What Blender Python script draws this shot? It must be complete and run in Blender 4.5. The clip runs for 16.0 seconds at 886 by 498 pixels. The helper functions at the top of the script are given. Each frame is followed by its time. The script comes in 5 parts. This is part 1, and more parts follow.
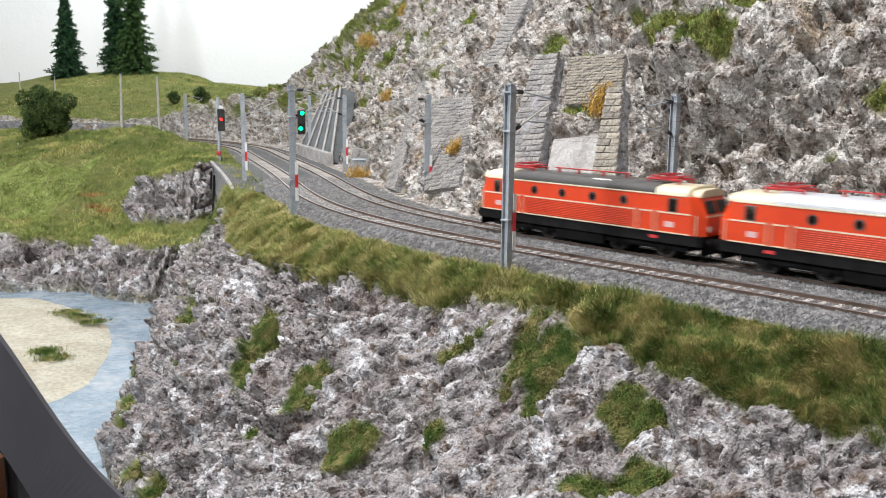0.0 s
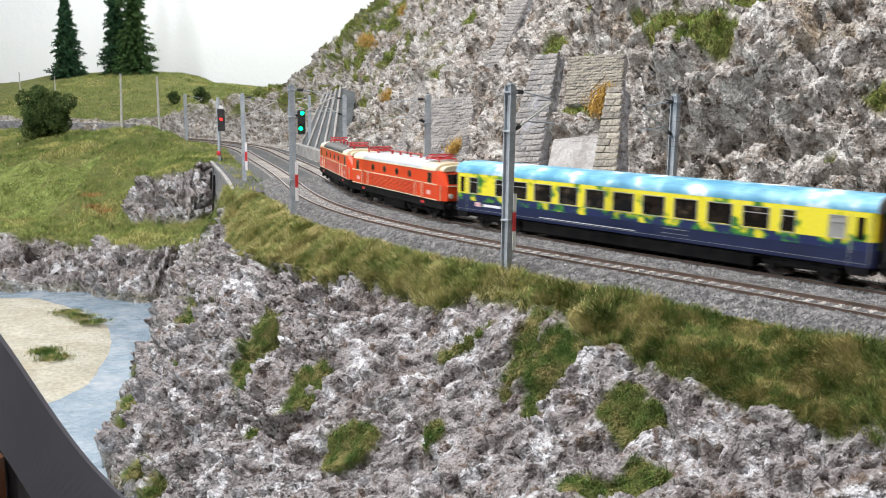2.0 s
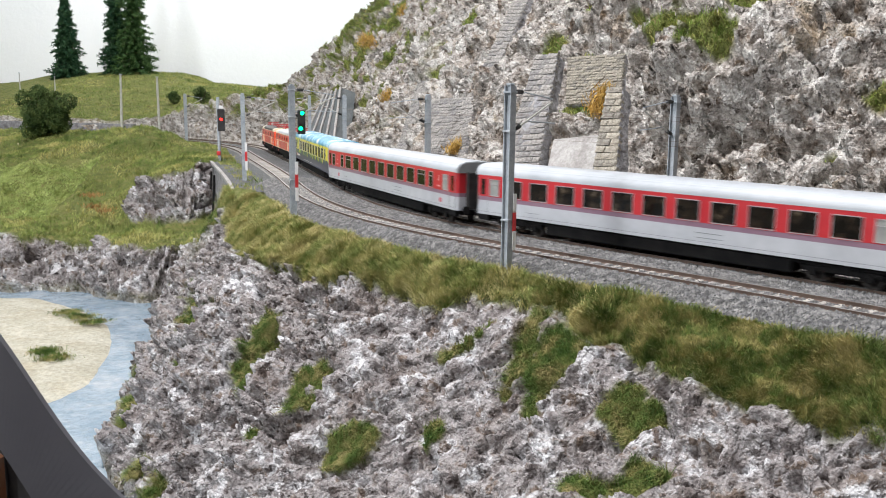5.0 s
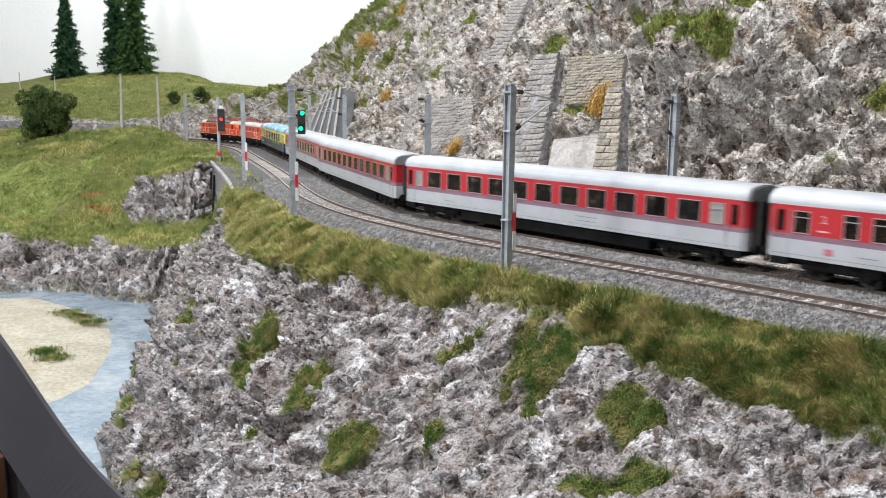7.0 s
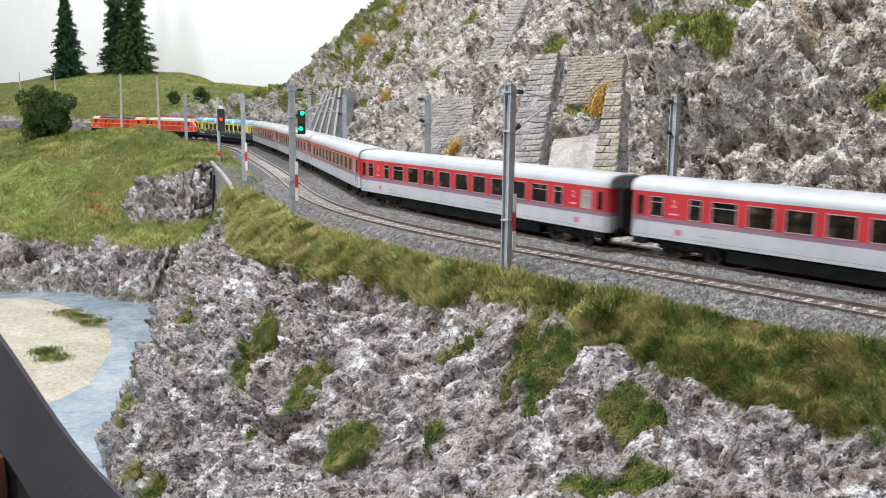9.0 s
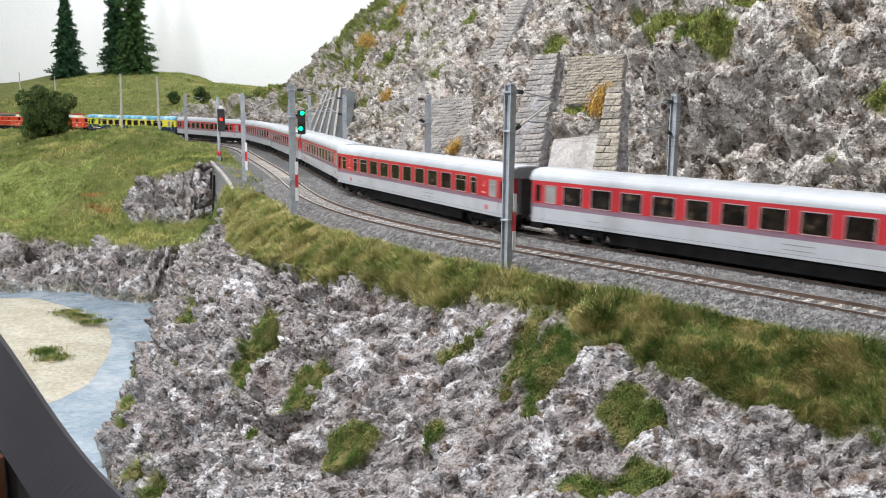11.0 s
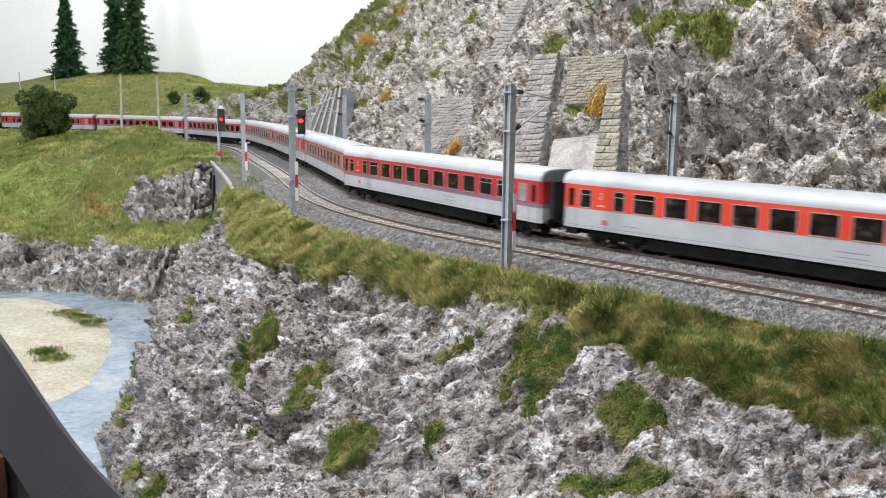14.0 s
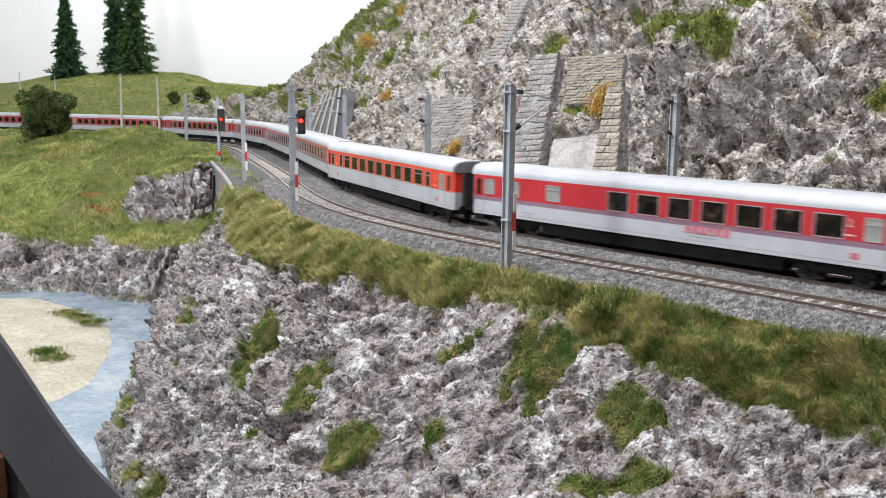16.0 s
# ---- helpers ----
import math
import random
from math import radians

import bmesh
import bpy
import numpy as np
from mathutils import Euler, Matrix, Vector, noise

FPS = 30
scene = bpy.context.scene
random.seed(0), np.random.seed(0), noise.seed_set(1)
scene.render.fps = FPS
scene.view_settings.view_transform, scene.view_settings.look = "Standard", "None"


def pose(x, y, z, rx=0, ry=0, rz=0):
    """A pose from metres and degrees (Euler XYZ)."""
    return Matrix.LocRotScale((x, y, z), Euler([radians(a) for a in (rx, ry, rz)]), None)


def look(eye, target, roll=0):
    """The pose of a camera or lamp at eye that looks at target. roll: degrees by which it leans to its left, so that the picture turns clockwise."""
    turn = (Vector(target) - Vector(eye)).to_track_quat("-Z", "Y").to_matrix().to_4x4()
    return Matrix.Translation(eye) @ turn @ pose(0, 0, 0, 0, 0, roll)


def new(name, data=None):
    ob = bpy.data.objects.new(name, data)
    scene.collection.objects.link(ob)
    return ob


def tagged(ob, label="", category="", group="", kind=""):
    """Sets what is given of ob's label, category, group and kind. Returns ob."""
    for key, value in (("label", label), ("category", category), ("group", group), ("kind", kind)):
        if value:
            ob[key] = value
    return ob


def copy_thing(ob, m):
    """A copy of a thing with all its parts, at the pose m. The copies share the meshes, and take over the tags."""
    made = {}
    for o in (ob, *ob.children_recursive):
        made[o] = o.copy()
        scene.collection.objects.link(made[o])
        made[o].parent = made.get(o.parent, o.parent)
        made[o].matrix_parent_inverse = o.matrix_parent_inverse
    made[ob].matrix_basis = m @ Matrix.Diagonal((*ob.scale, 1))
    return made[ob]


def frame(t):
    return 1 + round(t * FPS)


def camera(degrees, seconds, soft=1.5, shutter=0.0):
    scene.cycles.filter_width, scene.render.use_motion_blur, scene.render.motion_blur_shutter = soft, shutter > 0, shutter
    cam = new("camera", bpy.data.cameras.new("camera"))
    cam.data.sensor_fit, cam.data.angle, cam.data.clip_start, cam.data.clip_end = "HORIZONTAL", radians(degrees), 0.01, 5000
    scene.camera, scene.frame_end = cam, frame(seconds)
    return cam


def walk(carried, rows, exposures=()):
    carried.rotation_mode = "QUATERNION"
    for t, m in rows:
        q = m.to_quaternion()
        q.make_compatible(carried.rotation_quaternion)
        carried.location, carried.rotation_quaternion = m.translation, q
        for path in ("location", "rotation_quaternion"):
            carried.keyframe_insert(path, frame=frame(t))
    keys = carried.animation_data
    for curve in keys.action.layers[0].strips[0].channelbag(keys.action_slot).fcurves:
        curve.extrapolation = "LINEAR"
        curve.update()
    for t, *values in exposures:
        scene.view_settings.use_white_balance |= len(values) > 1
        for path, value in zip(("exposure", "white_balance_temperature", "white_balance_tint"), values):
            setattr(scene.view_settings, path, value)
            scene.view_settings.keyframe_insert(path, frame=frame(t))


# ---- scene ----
# A model railway in scale 1:87. Sizes below are written in metres of the prototype; K turns them into metres of the model.
K = 1 / 87.0

# ---- camera: it stands still over the layout's edge ----
cam = camera(54.18, 16.0, soft=1.0, shutter=0.5)
VIEW = pose(0, 0, 7.90 * K, 90 - 9.79, 0, 0) @ pose(0, 0, 0, 0, 0, 0.63)
walk(cam, [(0.0, VIEW), (16.0, VIEW)], exposures=[(0.0, 0.0), (16.0, 0.0)])

# ---- light: unseen ceiling fixture and window behind the viewer, and an added wall fill ----
world = bpy.data.worlds.new("room_air")
world.use_nodes = True
world.node_tree.nodes["Background"].inputs[0].default_value = (0.9, 0.95, 1.0, 1)
world.node_tree.nodes["Background"].inputs[1].default_value = 0.3
scene.world = world


def area_lamp(name, at, to, sx, sy, watts, colour):
    d = bpy.data.lights.new(name, "AREA")
    d.shape, d.size, d.size_y, d.energy, d.color = "RECTANGLE", sx * K, sy * K, watts, colour
    ob = new(name, d)
    ob.matrix_world = look([v * K for v in at], [v * K for v in to])
    return tagged(ob, kind="structure")


area_lamp("window_light", (-150, -30, 85), (-40, 110, 0), 34, 30, 36, (0.93, 0.97, 1.0))
area_lamp("ceiling_light_front", (-25, 30, 123), (-5, 55, 0), 90, 14, 34, (0.99, 0.98, 1.0))
# added fill lamp, aimed at the rear wall to whiten it
area_lamp("ceiling_light_back", (-60, 225, 123), (-60, 262, 10), 150, 12, 29, (0.95, 0.97, 1.0))


# ---- numeric noise ----
def _hash(ix, iy, iz, seed):
    h = (ix * 374761393 + iy * 668265263 + iz * 2147483647 + seed * 974711) & 0xFFFFFFFF
    h = ((h ^ (h >> 13)) * 1274126177) & 0xFFFFFFFF
    h = ((h ^ (h >> 16)) * 2246822519) & 0xFFFFFFFF
    return ((h ^ (h >> 15)) & 0xFFFFFF) / 16777215.0


def vnoise(p, seed=0):
    """Smooth value noise in -1..1 at the rows of p."""
    i = np.floor(p).astype(np.int64)
    f = p - i
    f = f * f * f * (f * (f * 6 - 15) + 10)
    out = 0.0
    for dx in (0, 1):
        wx = f[:, 0] if dx else 1 - f[:, 0]
        for dy in (0, 1):
            wy = f[:, 1] if dy else 1 - f[:, 1]
            for dz in (0, 1):
                wz = f[:, 2] if dz else 1 - f[:, 2]
                out = out + wx * wy * wz * _hash(i[:, 0] + dx, i[:, 1] + dy, i[:, 2] + dz, seed)
    return out * 2 - 1


def fbm(p, size, octaves=4, seed=0, ridged=False):
    out, amp, total, q = 0.0, 1.0, 0.0, p / size
    turn = np.array(Euler((0.5, 0.7, 0.9)).to_matrix())
    for o in range(octaves):
        n = vnoise(q, seed + o)
        out = out + amp * ((1 - 2 * np.abs(n)) if ridged else n)
        total += amp
        amp *= 0.52
        q = (q @ turn.T) * 2.03
    return out / total


def smooth(a, b, x):
    t = np.clip((x - a) / (b - a), 0, 1)
    return t * t * (3 - 2 * t)


# ---- the line of the track that the train takes: a winding double track ----
TRACK_GAP = 4.48
S0, S1 = -330, 380
_s = np.arange(S0, S1 + 1, 1.0)
_h = np.interp(_s, [-330, 0, 30, 60, 90, 120, 150, 190, 240, 380], [2.262, 2.274, 2.362, 1.827, 1.902, 1.874, 2.278, 2.765, 2.725, 3.14])
_h = np.convolve(np.pad(_h, 10, mode="edge"), np.ones(21) / 21, "valid")
_x = np.concatenate([[0], np.cumsum(np.cos(_h[:-1]))])
_y = np.concatenate([[0], np.cumsum(np.sin(_h[:-1]))])
_x += 27.591 - _x[-S0]
_y += 27.497 - _y[-S0]


def line(s, d=0.0):
    """Places at s metres along the track and d metres to the hill's side of it, and the heading there."""
    x, y, h = np.interp(s, _s, _x), np.interp(s, _s, _y), np.interp(s, _s, _h)
    return x + d * np.sin(h), y - d * np.cos(h), h


# ---- mesh helpers ----
def finish(ob, parent=None, label="", category="", group="", kind=""):
    if parent is not None:
        ob.parent = parent
    return tagged(ob, label, category, group, kind)


def part(name, bm, material, parent=None, label="", smooth_shade=False, **tags):
    """Links a bmesh, written in prototype metres, as one mesh object."""
    bmesh.ops.recalc_face_normals(bm, faces=bm.faces)
    bm.transform(Matrix.Scale(K, 4))
    me = bpy.data.meshes.new(name)
    bm.to_mesh(me)
    bm.free()
    if smooth_shade:
        me.shade_smooth()
    me.materials.append(material)
    return finish(new(name, me), parent, label, **tags)


def sheet(name, co, faces, material, parent=None, label="", smooth_shade=True, attrs=(), **tags):
    """Links arrays of vertices (prototype metres) and quads or triangles as one mesh object."""
    me = bpy.data.meshes.new(name)
    n, k = faces.shape
    me.vertices.add(len(co))
    me.vertices.foreach_set("co", (co * K).astype(np.float32).ravel())
    me.loops.add(n * k)
    me.loops.foreach_set("vertex_index", faces.astype(np.int32).ravel())
    me.polygons.add(n)
    me.polygons.foreach_set("loop_start", np.arange(0, n * k, k, dtype=np.int32))
    me.update(calc_edges=True)
    for key, values in attrs:
        me.attributes.new(key, "FLOAT", "POINT").data.foreach_set("value", values.astype(np.float32))
    if smooth_shade:
        me.shade_smooth()
    else:
        me.shade_flat()
    me.materials.append(material)
    return finish(new(name, me), parent, label, **tags)


def grid_faces(nu, nv):
    i = np.arange((nu - 1) * nv).reshape(nu - 1, nv)[:, :-1].ravel()
    return np.stack([i, i + nv, i + nv + 1, i + 1], 1)


def box(bm, cx, cy, cz, sx, sy, sz, bevel=0.0, rz=0.0, tilt=None):
    m = Matrix.Translation((cx, cy, cz)) @ Matrix.Rotation(rz, 4, "Z")
    if tilt is not None:
        m = m @ tilt
    r = bmesh.ops.create_cube(bm, size=1.0, matrix=m @ Matrix.Diagonal((sx, sy, sz, 1)))
    if bevel:
        edges = {e for v in r["verts"] for e in v.link_edges}
        bmesh.ops.bevel(bm, geom=list(edges), offset=bevel, segments=1, affect="EDGES")
    return bm


def tube(bm, a, b, r, n=8, r2=None):
    a, b = Vector(a), Vector(b)
    m = Matrix.Translation((a + b) / 2) @ (b - a).to_track_quat("Z", "Y").to_matrix().to_4x4()
    bmesh.ops.create_cone(bm, cap_ends=True, segments=n, radius1=r, radius2=r if r2 is None else r2, depth=(b - a).length, matrix=m)
    return bm


def extrude_x(bm, profile, x0, x1, closed=True):
    """A prism of the profile (rows of y, z) from x0 to x1."""
    a = [bm.verts.new((x0, y, z)) for y, z in profile]
    b = [bm.verts.new((x1, y, z)) for y, z in profile]
    n = len(profile)
    for i in range(n if closed else n - 1):
        j = (i + 1) % n
        bm.faces.new((a[i], a[j], b[j], b[i]))
    if closed:
        bm.faces.new(a[::-1])
        bm.faces.new(b)
    return bm


def empty(name, m, label, category, group="", kind=""):
    ob = new(name)
    ob.empty_display_size = 0.01
    ob.matrix_world = m
    return tagged(ob, label, category, group, kind)


def at(x, y, z, rz=0.0, rx=0.0, ry=0.0):
    return pose(x * K, y * K, z * K, rx, ry, rz)


# ---- materials ----
def material(name, colours, size=1.0, rough=0.8, metal=0.0, bump=0.0, bump_size=None, fine=0.0, detail=6.0, spread=(0.35, 0.65),
             per="", clear=0.0, coord="Object", mask=None, speckle=None, crystal=0.0, gloss=0.5, blots=()):
    """Colours mixed by a noise of that size (prototype metres), a finer noise of dirt over it, relief, and a shift from piece to piece."""
    m = bpy.data.materials.new(name)
    m.use_nodes = True
    nt = m.node_tree
    n, l = nt.nodes, nt.links
    b = n["Principled BSDF"]
    b.inputs["Roughness"].default_value = rough
    b.inputs["Metallic"].default_value = metal
    b.inputs["Coat Weight"].default_value = clear
    b.inputs["Specular IOR Level"].default_value = gloss
    tc = n.new("ShaderNodeTexCoord")
    mp = n.new("ShaderNodeMapping")
    mp.inputs["Scale"].default_value = (1 / K,) * 3
    l.new(tc.outputs[coord], mp.inputs[0])

    def noise_of(s, det=detail):
        t = n.new("ShaderNodeTexNoise")
        t.inputs["Scale"].default_value = 1.0 / s
        t.inputs["Detail"].default_value = det
        t.inputs["Roughness"].default_value = 0.62
        l.new(mp.outputs[0], t.inputs[0])
        return t.outputs[0]

    def ramp(fac, cols, lo, hi):
        r = n.new("ShaderNodeValToRGB")
        e = r.color_ramp.elements
        while len(e) < len(cols):
            e.new(0.5)
        for i, c in enumerate(cols):
            e[i].position = lo + (hi - lo) * i / max(1, len(cols) - 1)
            e[i].color = (*c, 1)
        l.new(fac, r.inputs[0])
        return r.outputs[0]

    def mix(fac, a, c, mode="MIX"):
        x = n.new("ShaderNodeMix")
        x.data_type, x.blend_type = "RGBA", mode
        for socket, v in ((x.inputs[0], fac), (x.inputs[6], a), (x.inputs[7], c)):
            if isinstance(v, (int, float)):
                socket.default_value = v
            elif isinstance(v, tuple):
                socket.default_value = (*v, 1)
            else:
                l.new(v, socket)
        return x.outputs[2]

    colour = ramp(noise_of(size), colours, *spread)
    if speckle:
        s, cols, lo, hi, amount = speckle
        colour = mix(amount, colour, ramp(noise_of(s), cols, lo, hi))
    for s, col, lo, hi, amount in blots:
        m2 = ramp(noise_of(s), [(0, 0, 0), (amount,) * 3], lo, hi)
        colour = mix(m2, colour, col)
    if fine:
        dirt = ramp(noise_of(size * 0.13), [(1 - fine,) * 3, (1 + fine * 0.5,) * 3], 0.3, 0.7)
        colour = mix(1.0, colour, dirt, "MULTIPLY")
    if per:
        if per == "object":
            rnd = n.new("ShaderNodeObjectInfo").outputs["Random"]
        else:
            rnd = n.new("ShaderNodeNewGeometry").outputs["Random Per Island"]
        shade = ramp(rnd, [(0.72, 0.72, 0.74), (1.0, 0.98, 0.95), (1.18, 1.16, 1.12)], 0.0, 1.0)
        colour = mix(1.0, colour, shade, "MULTIPLY")
    if mask:
        other, key = mask
        a = n.new("ShaderNodeAttribute")
        a.attribute_name = key
        soil = ramp(noise_of(1.3), other, 0.3, 0.7)
        colour = mix(a.outputs["Fac"], colour, soil)
    l.new(colour, b.inputs["Base Color"])
    if bump:
        t = noise_of(bump_size or size * 0.3, 8.0)
        bp = n.new("ShaderNodeBump")
        bp.inputs["Strength"].default_value = bump
        bp.inputs["Distance"].default_value = (bump_size or size * 0.3) * K * 0.5
        if crystal:
            vo = n.new("ShaderNodeTexVoronoi")
            vo.inputs["Scale"].default_value = 1.0 / crystal
            vo.inputs["Detail"].default_value = 2.0
            vo.inputs["Roughness"].default_value = 0.65
            warp = n.new("ShaderNodeTexNoise")
            warp.inputs["Scale"].default_value = 1.2 / crystal
            l.new(mp.outputs[0], warp.inputs[0])
            add = n.new("ShaderNodeVectorMath")
            add.operation = "MULTIPLY_ADD"
            add.inputs[1].default_value = (crystal * 0.45,) * 3
            l.new(warp.outputs["Color"], add.inputs[0])
            l.new(mp.outputs[0], add.inputs[2])
            l.new(add.outputs[0], vo.inputs["Vector"])
            inv = n.new("ShaderNodeMath")
            inv.operation = "MULTIPLY_ADD"
            inv.inputs[1].default_value = -0.75
            l.new(vo.outputs["Distance"], inv.inputs[0])
            l.new(t, inv.inputs[2])
            t = inv.outputs[0]
        l.new(t, bp.inputs["Height"])
        l.new(bp.outputs[0], b.inputs["Normal"])
    return m


def glow(name, colour, strength):
    m = bpy.data.materials.new(name)
    m.use_nodes = True
    b = m.node_tree.nodes["Principled BSDF"]
    b.inputs["Base Color"].default_value = (*colour, 1)
    b.inputs["Emission Color"].default_value = (*colour, 1)
    b.inputs["Emission Strength"].default_value = strength
    return m


SOIL = [(0.075, 0.085, 0.025), (0.13, 0.145, 0.04), (0.20, 0.18, 0.07)]
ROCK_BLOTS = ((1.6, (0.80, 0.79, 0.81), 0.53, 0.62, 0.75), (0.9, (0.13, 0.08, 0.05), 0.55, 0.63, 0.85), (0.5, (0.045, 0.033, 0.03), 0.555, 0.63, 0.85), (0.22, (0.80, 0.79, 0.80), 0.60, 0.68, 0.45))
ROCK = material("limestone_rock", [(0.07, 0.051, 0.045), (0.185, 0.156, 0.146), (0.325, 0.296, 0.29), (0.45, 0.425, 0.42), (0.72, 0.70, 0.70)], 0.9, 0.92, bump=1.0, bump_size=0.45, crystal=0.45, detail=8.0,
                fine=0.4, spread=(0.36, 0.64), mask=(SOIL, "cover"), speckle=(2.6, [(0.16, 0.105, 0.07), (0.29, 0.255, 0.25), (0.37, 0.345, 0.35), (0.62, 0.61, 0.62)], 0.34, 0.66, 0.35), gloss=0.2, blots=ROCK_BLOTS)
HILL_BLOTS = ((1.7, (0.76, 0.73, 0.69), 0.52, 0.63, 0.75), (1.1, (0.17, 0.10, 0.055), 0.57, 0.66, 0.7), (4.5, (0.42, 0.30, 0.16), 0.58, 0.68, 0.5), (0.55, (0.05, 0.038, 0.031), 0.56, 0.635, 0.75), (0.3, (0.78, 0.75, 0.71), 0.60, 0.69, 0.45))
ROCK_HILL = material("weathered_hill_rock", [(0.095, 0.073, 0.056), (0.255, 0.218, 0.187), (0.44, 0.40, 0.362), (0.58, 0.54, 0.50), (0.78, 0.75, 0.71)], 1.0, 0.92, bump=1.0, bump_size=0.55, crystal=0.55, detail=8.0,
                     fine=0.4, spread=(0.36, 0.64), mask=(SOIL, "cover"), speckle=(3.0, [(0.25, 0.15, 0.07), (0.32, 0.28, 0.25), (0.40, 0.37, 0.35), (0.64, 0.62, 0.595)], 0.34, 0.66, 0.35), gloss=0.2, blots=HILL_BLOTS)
BALLAST = material("grey_ballast", [(0.06, 0.06, 0.062), (0.13, 0.13, 0.133), (0.20, 0.197, 0.197)], 0.35, 0.95, bump=1.0, bump_size=0.12, fine=0.5, speckle=(9.0, [(0.10, 0.095, 0.088), (0.16, 0.16, 0.165)], 0.3, 0.7, 0.4), gloss=0.2)
STONE_BIT = material("ballast_stone", [(0.075, 0.075, 0.077), (0.17, 0.17, 0.174), (0.30, 0.296, 0.296)], 0.35, 0.95, per="island", spread=(0.40, 0.60), speckle=(8.0, [(0.135, 0.124, 0.114), (0.225, 0.225, 0.232)], 0.3, 0.7, 0.35), gloss=0.2)
SLEEPER = material("sleeper_concrete", [(0.281, 0.257, 0.234), (0.374, 0.351, 0.328), (0.452, 0.429, 0.406)], 0.8, 0.9, bump=0.3, per="object")
RAIL = material("rusty_rail_side", [(0.09, 0.06, 0.045), (0.15, 0.10, 0.08)], 0.9, 0.7, bump=0.2)
RAILHEAD = material("bright_rail_head", [(0.42, 0.40, 0.38), (0.58, 0.56, 0.54)], 1.2, 0.32, 0.9)
STEEL = material("grey_mast_paint", [(0.28, 0.31, 0.34), (0.35, 0.38, 0.41), (0.41, 0.44, 0.47)], 0.9, 0.55, bump=0.1, fine=0.2)
WOODPOLE = material("weathered_pole", [(0.34, 0.33, 0.30), (0.48, 0.47, 0.43)], 0.6, 0.8, bump=0.2)
BLACK = material("black_fitting", [(0.015, 0.015, 0.017), (0.035, 0.033, 0.032)], 0.5, 0.6)
DARKGREY = material("dark_underframe", [(0.006, 0.006, 0.007), (0.016, 0.015, 0.015)], 0.7, 0.8, fine=0.2, gloss=0.12)
WHITE = material("white_enamel", [(0.72, 0.72, 0.72), (0.82, 0.82, 0.82)], 0.6, 0.45)
REDSIGN = material("red_enamel", [(0.55, 0.03, 0.035), (0.66, 0.05, 0.05)], 0.6, 0.45)
CONCRETE = material("pale_concrete", [(0.29, 0.27, 0.255), (0.38, 0.36, 0.345), (0.44, 0.42, 0.405)], 1.5, 0.9, bump=0.4, bump_size=0.2, fine=0.3)
SLATE = material("grey_slope_slabs", [(0.096, 0.108, 0.112), (0.144, 0.156, 0.16)], 1.6, 0.85, bump=0.3, fine=0.2)
MASON = material("hewn_limestone_block", [(0.20, 0.185, 0.178), (0.31, 0.295, 0.285), (0.43, 0.41, 0.395)], 0.5, 0.92, bump=0.9, bump_size=0.18, fine=0.5, per="object", crystal=0.3)
MASON_WARM = material("warm_hewn_block", [(0.24, 0.215, 0.18), (0.35, 0.32, 0.27), (0.46, 0.43, 0.37)], 0.5, 0.92, bump=0.9, bump_size=0.18, fine=0.5, per="object", crystal=0.3)
STONEWALL = material("coarse_stone_wall", [(0.16, 0.155, 0.16), (0.26, 0.255, 0.265), (0.36, 0.35, 0.36)], 1.0, 0.92, bump=0.8, bump_size=0.6, fine=0.4, crystal=0.8)
WATER = material("painted_river", [(0.1571, 0.236, 0.3142), (0.236, 0.3083, 0.3797), (0.3671, 0.4124, 0.4586)], 2.2, 0.25, bump=0.8, bump_size=0.9, clear=0.5, spread=(0.38, 0.64), speckle=(0.7, [(0.1966, 0.2688, 0.341), (0.4326, 0.4721, 0.4981)], 0.45, 0.7, 0.35))
SAND = material("pale_sand", [(0.36, 0.33, 0.25), (0.43, 0.40, 0.32), (0.50, 0.475, 0.395)], 3.0, 0.95, bump=0.8, bump_size=0.5, fine=0.3, spread=(0.38, 0.62), speckle=(7.0, [(0.40, 0.30, 0.17), (0.47, 0.44, 0.36)], 0.3, 0.5, 0.35), blots=((0.25, (0.17, 0.13, 0.08), 0.62, 0.70, 0.6),))
WALLPAINT = material("white_wall_paint", [(0.80, 0.81, 0.82), (0.86, 0.86, 0.86)], 60.0, 0.9, bump=0.15, bump_size=1.2)
FLOORMAT = material("brown_floor", [(0.12, 0.08, 0.05), (0.2, 0.14, 0.09)], 20.0, 0.6)
FASCIA = material("grey_fascia_board", [(0.085, 0.085, 0.10), (0.105, 0.105, 0.12)], 2.0, 0.75, bump=0.1, bump_size=0.05)
BROWNWOOD = material("brown_timber", [(0.10, 0.035, 0.012), (0.17, 0.06, 0.02)], 0.6, 0.5)
BARK = material("bark", [(0.05, 0.035, 0.025), (0.10, 0.07, 0.05)], 0.5, 0.9, bump=0.5)
NEEDLES = material("dark_needles", [(0.013, 0.0455, 0.0234), (0.0286, 0.078, 0.0364), (0.052, 0.111, 0.0455)], 1.5, 0.85, per="island", gloss=0.2)
NEEDLES_OLIVE = material("green_needles", [(0.0252, 0.0672, 0.0224), (0.0476, 0.105, 0.0308), (0.084, 0.14, 0.042)], 1.5, 0.85, per="island", gloss=0.2)
LEAVES = material("bush_leaves", [(0.034, 0.062, 0.020), (0.066, 0.105, 0.031), (0.125, 0.165, 0.055)], 1.6, 0.85, per="island", gloss=0.2)
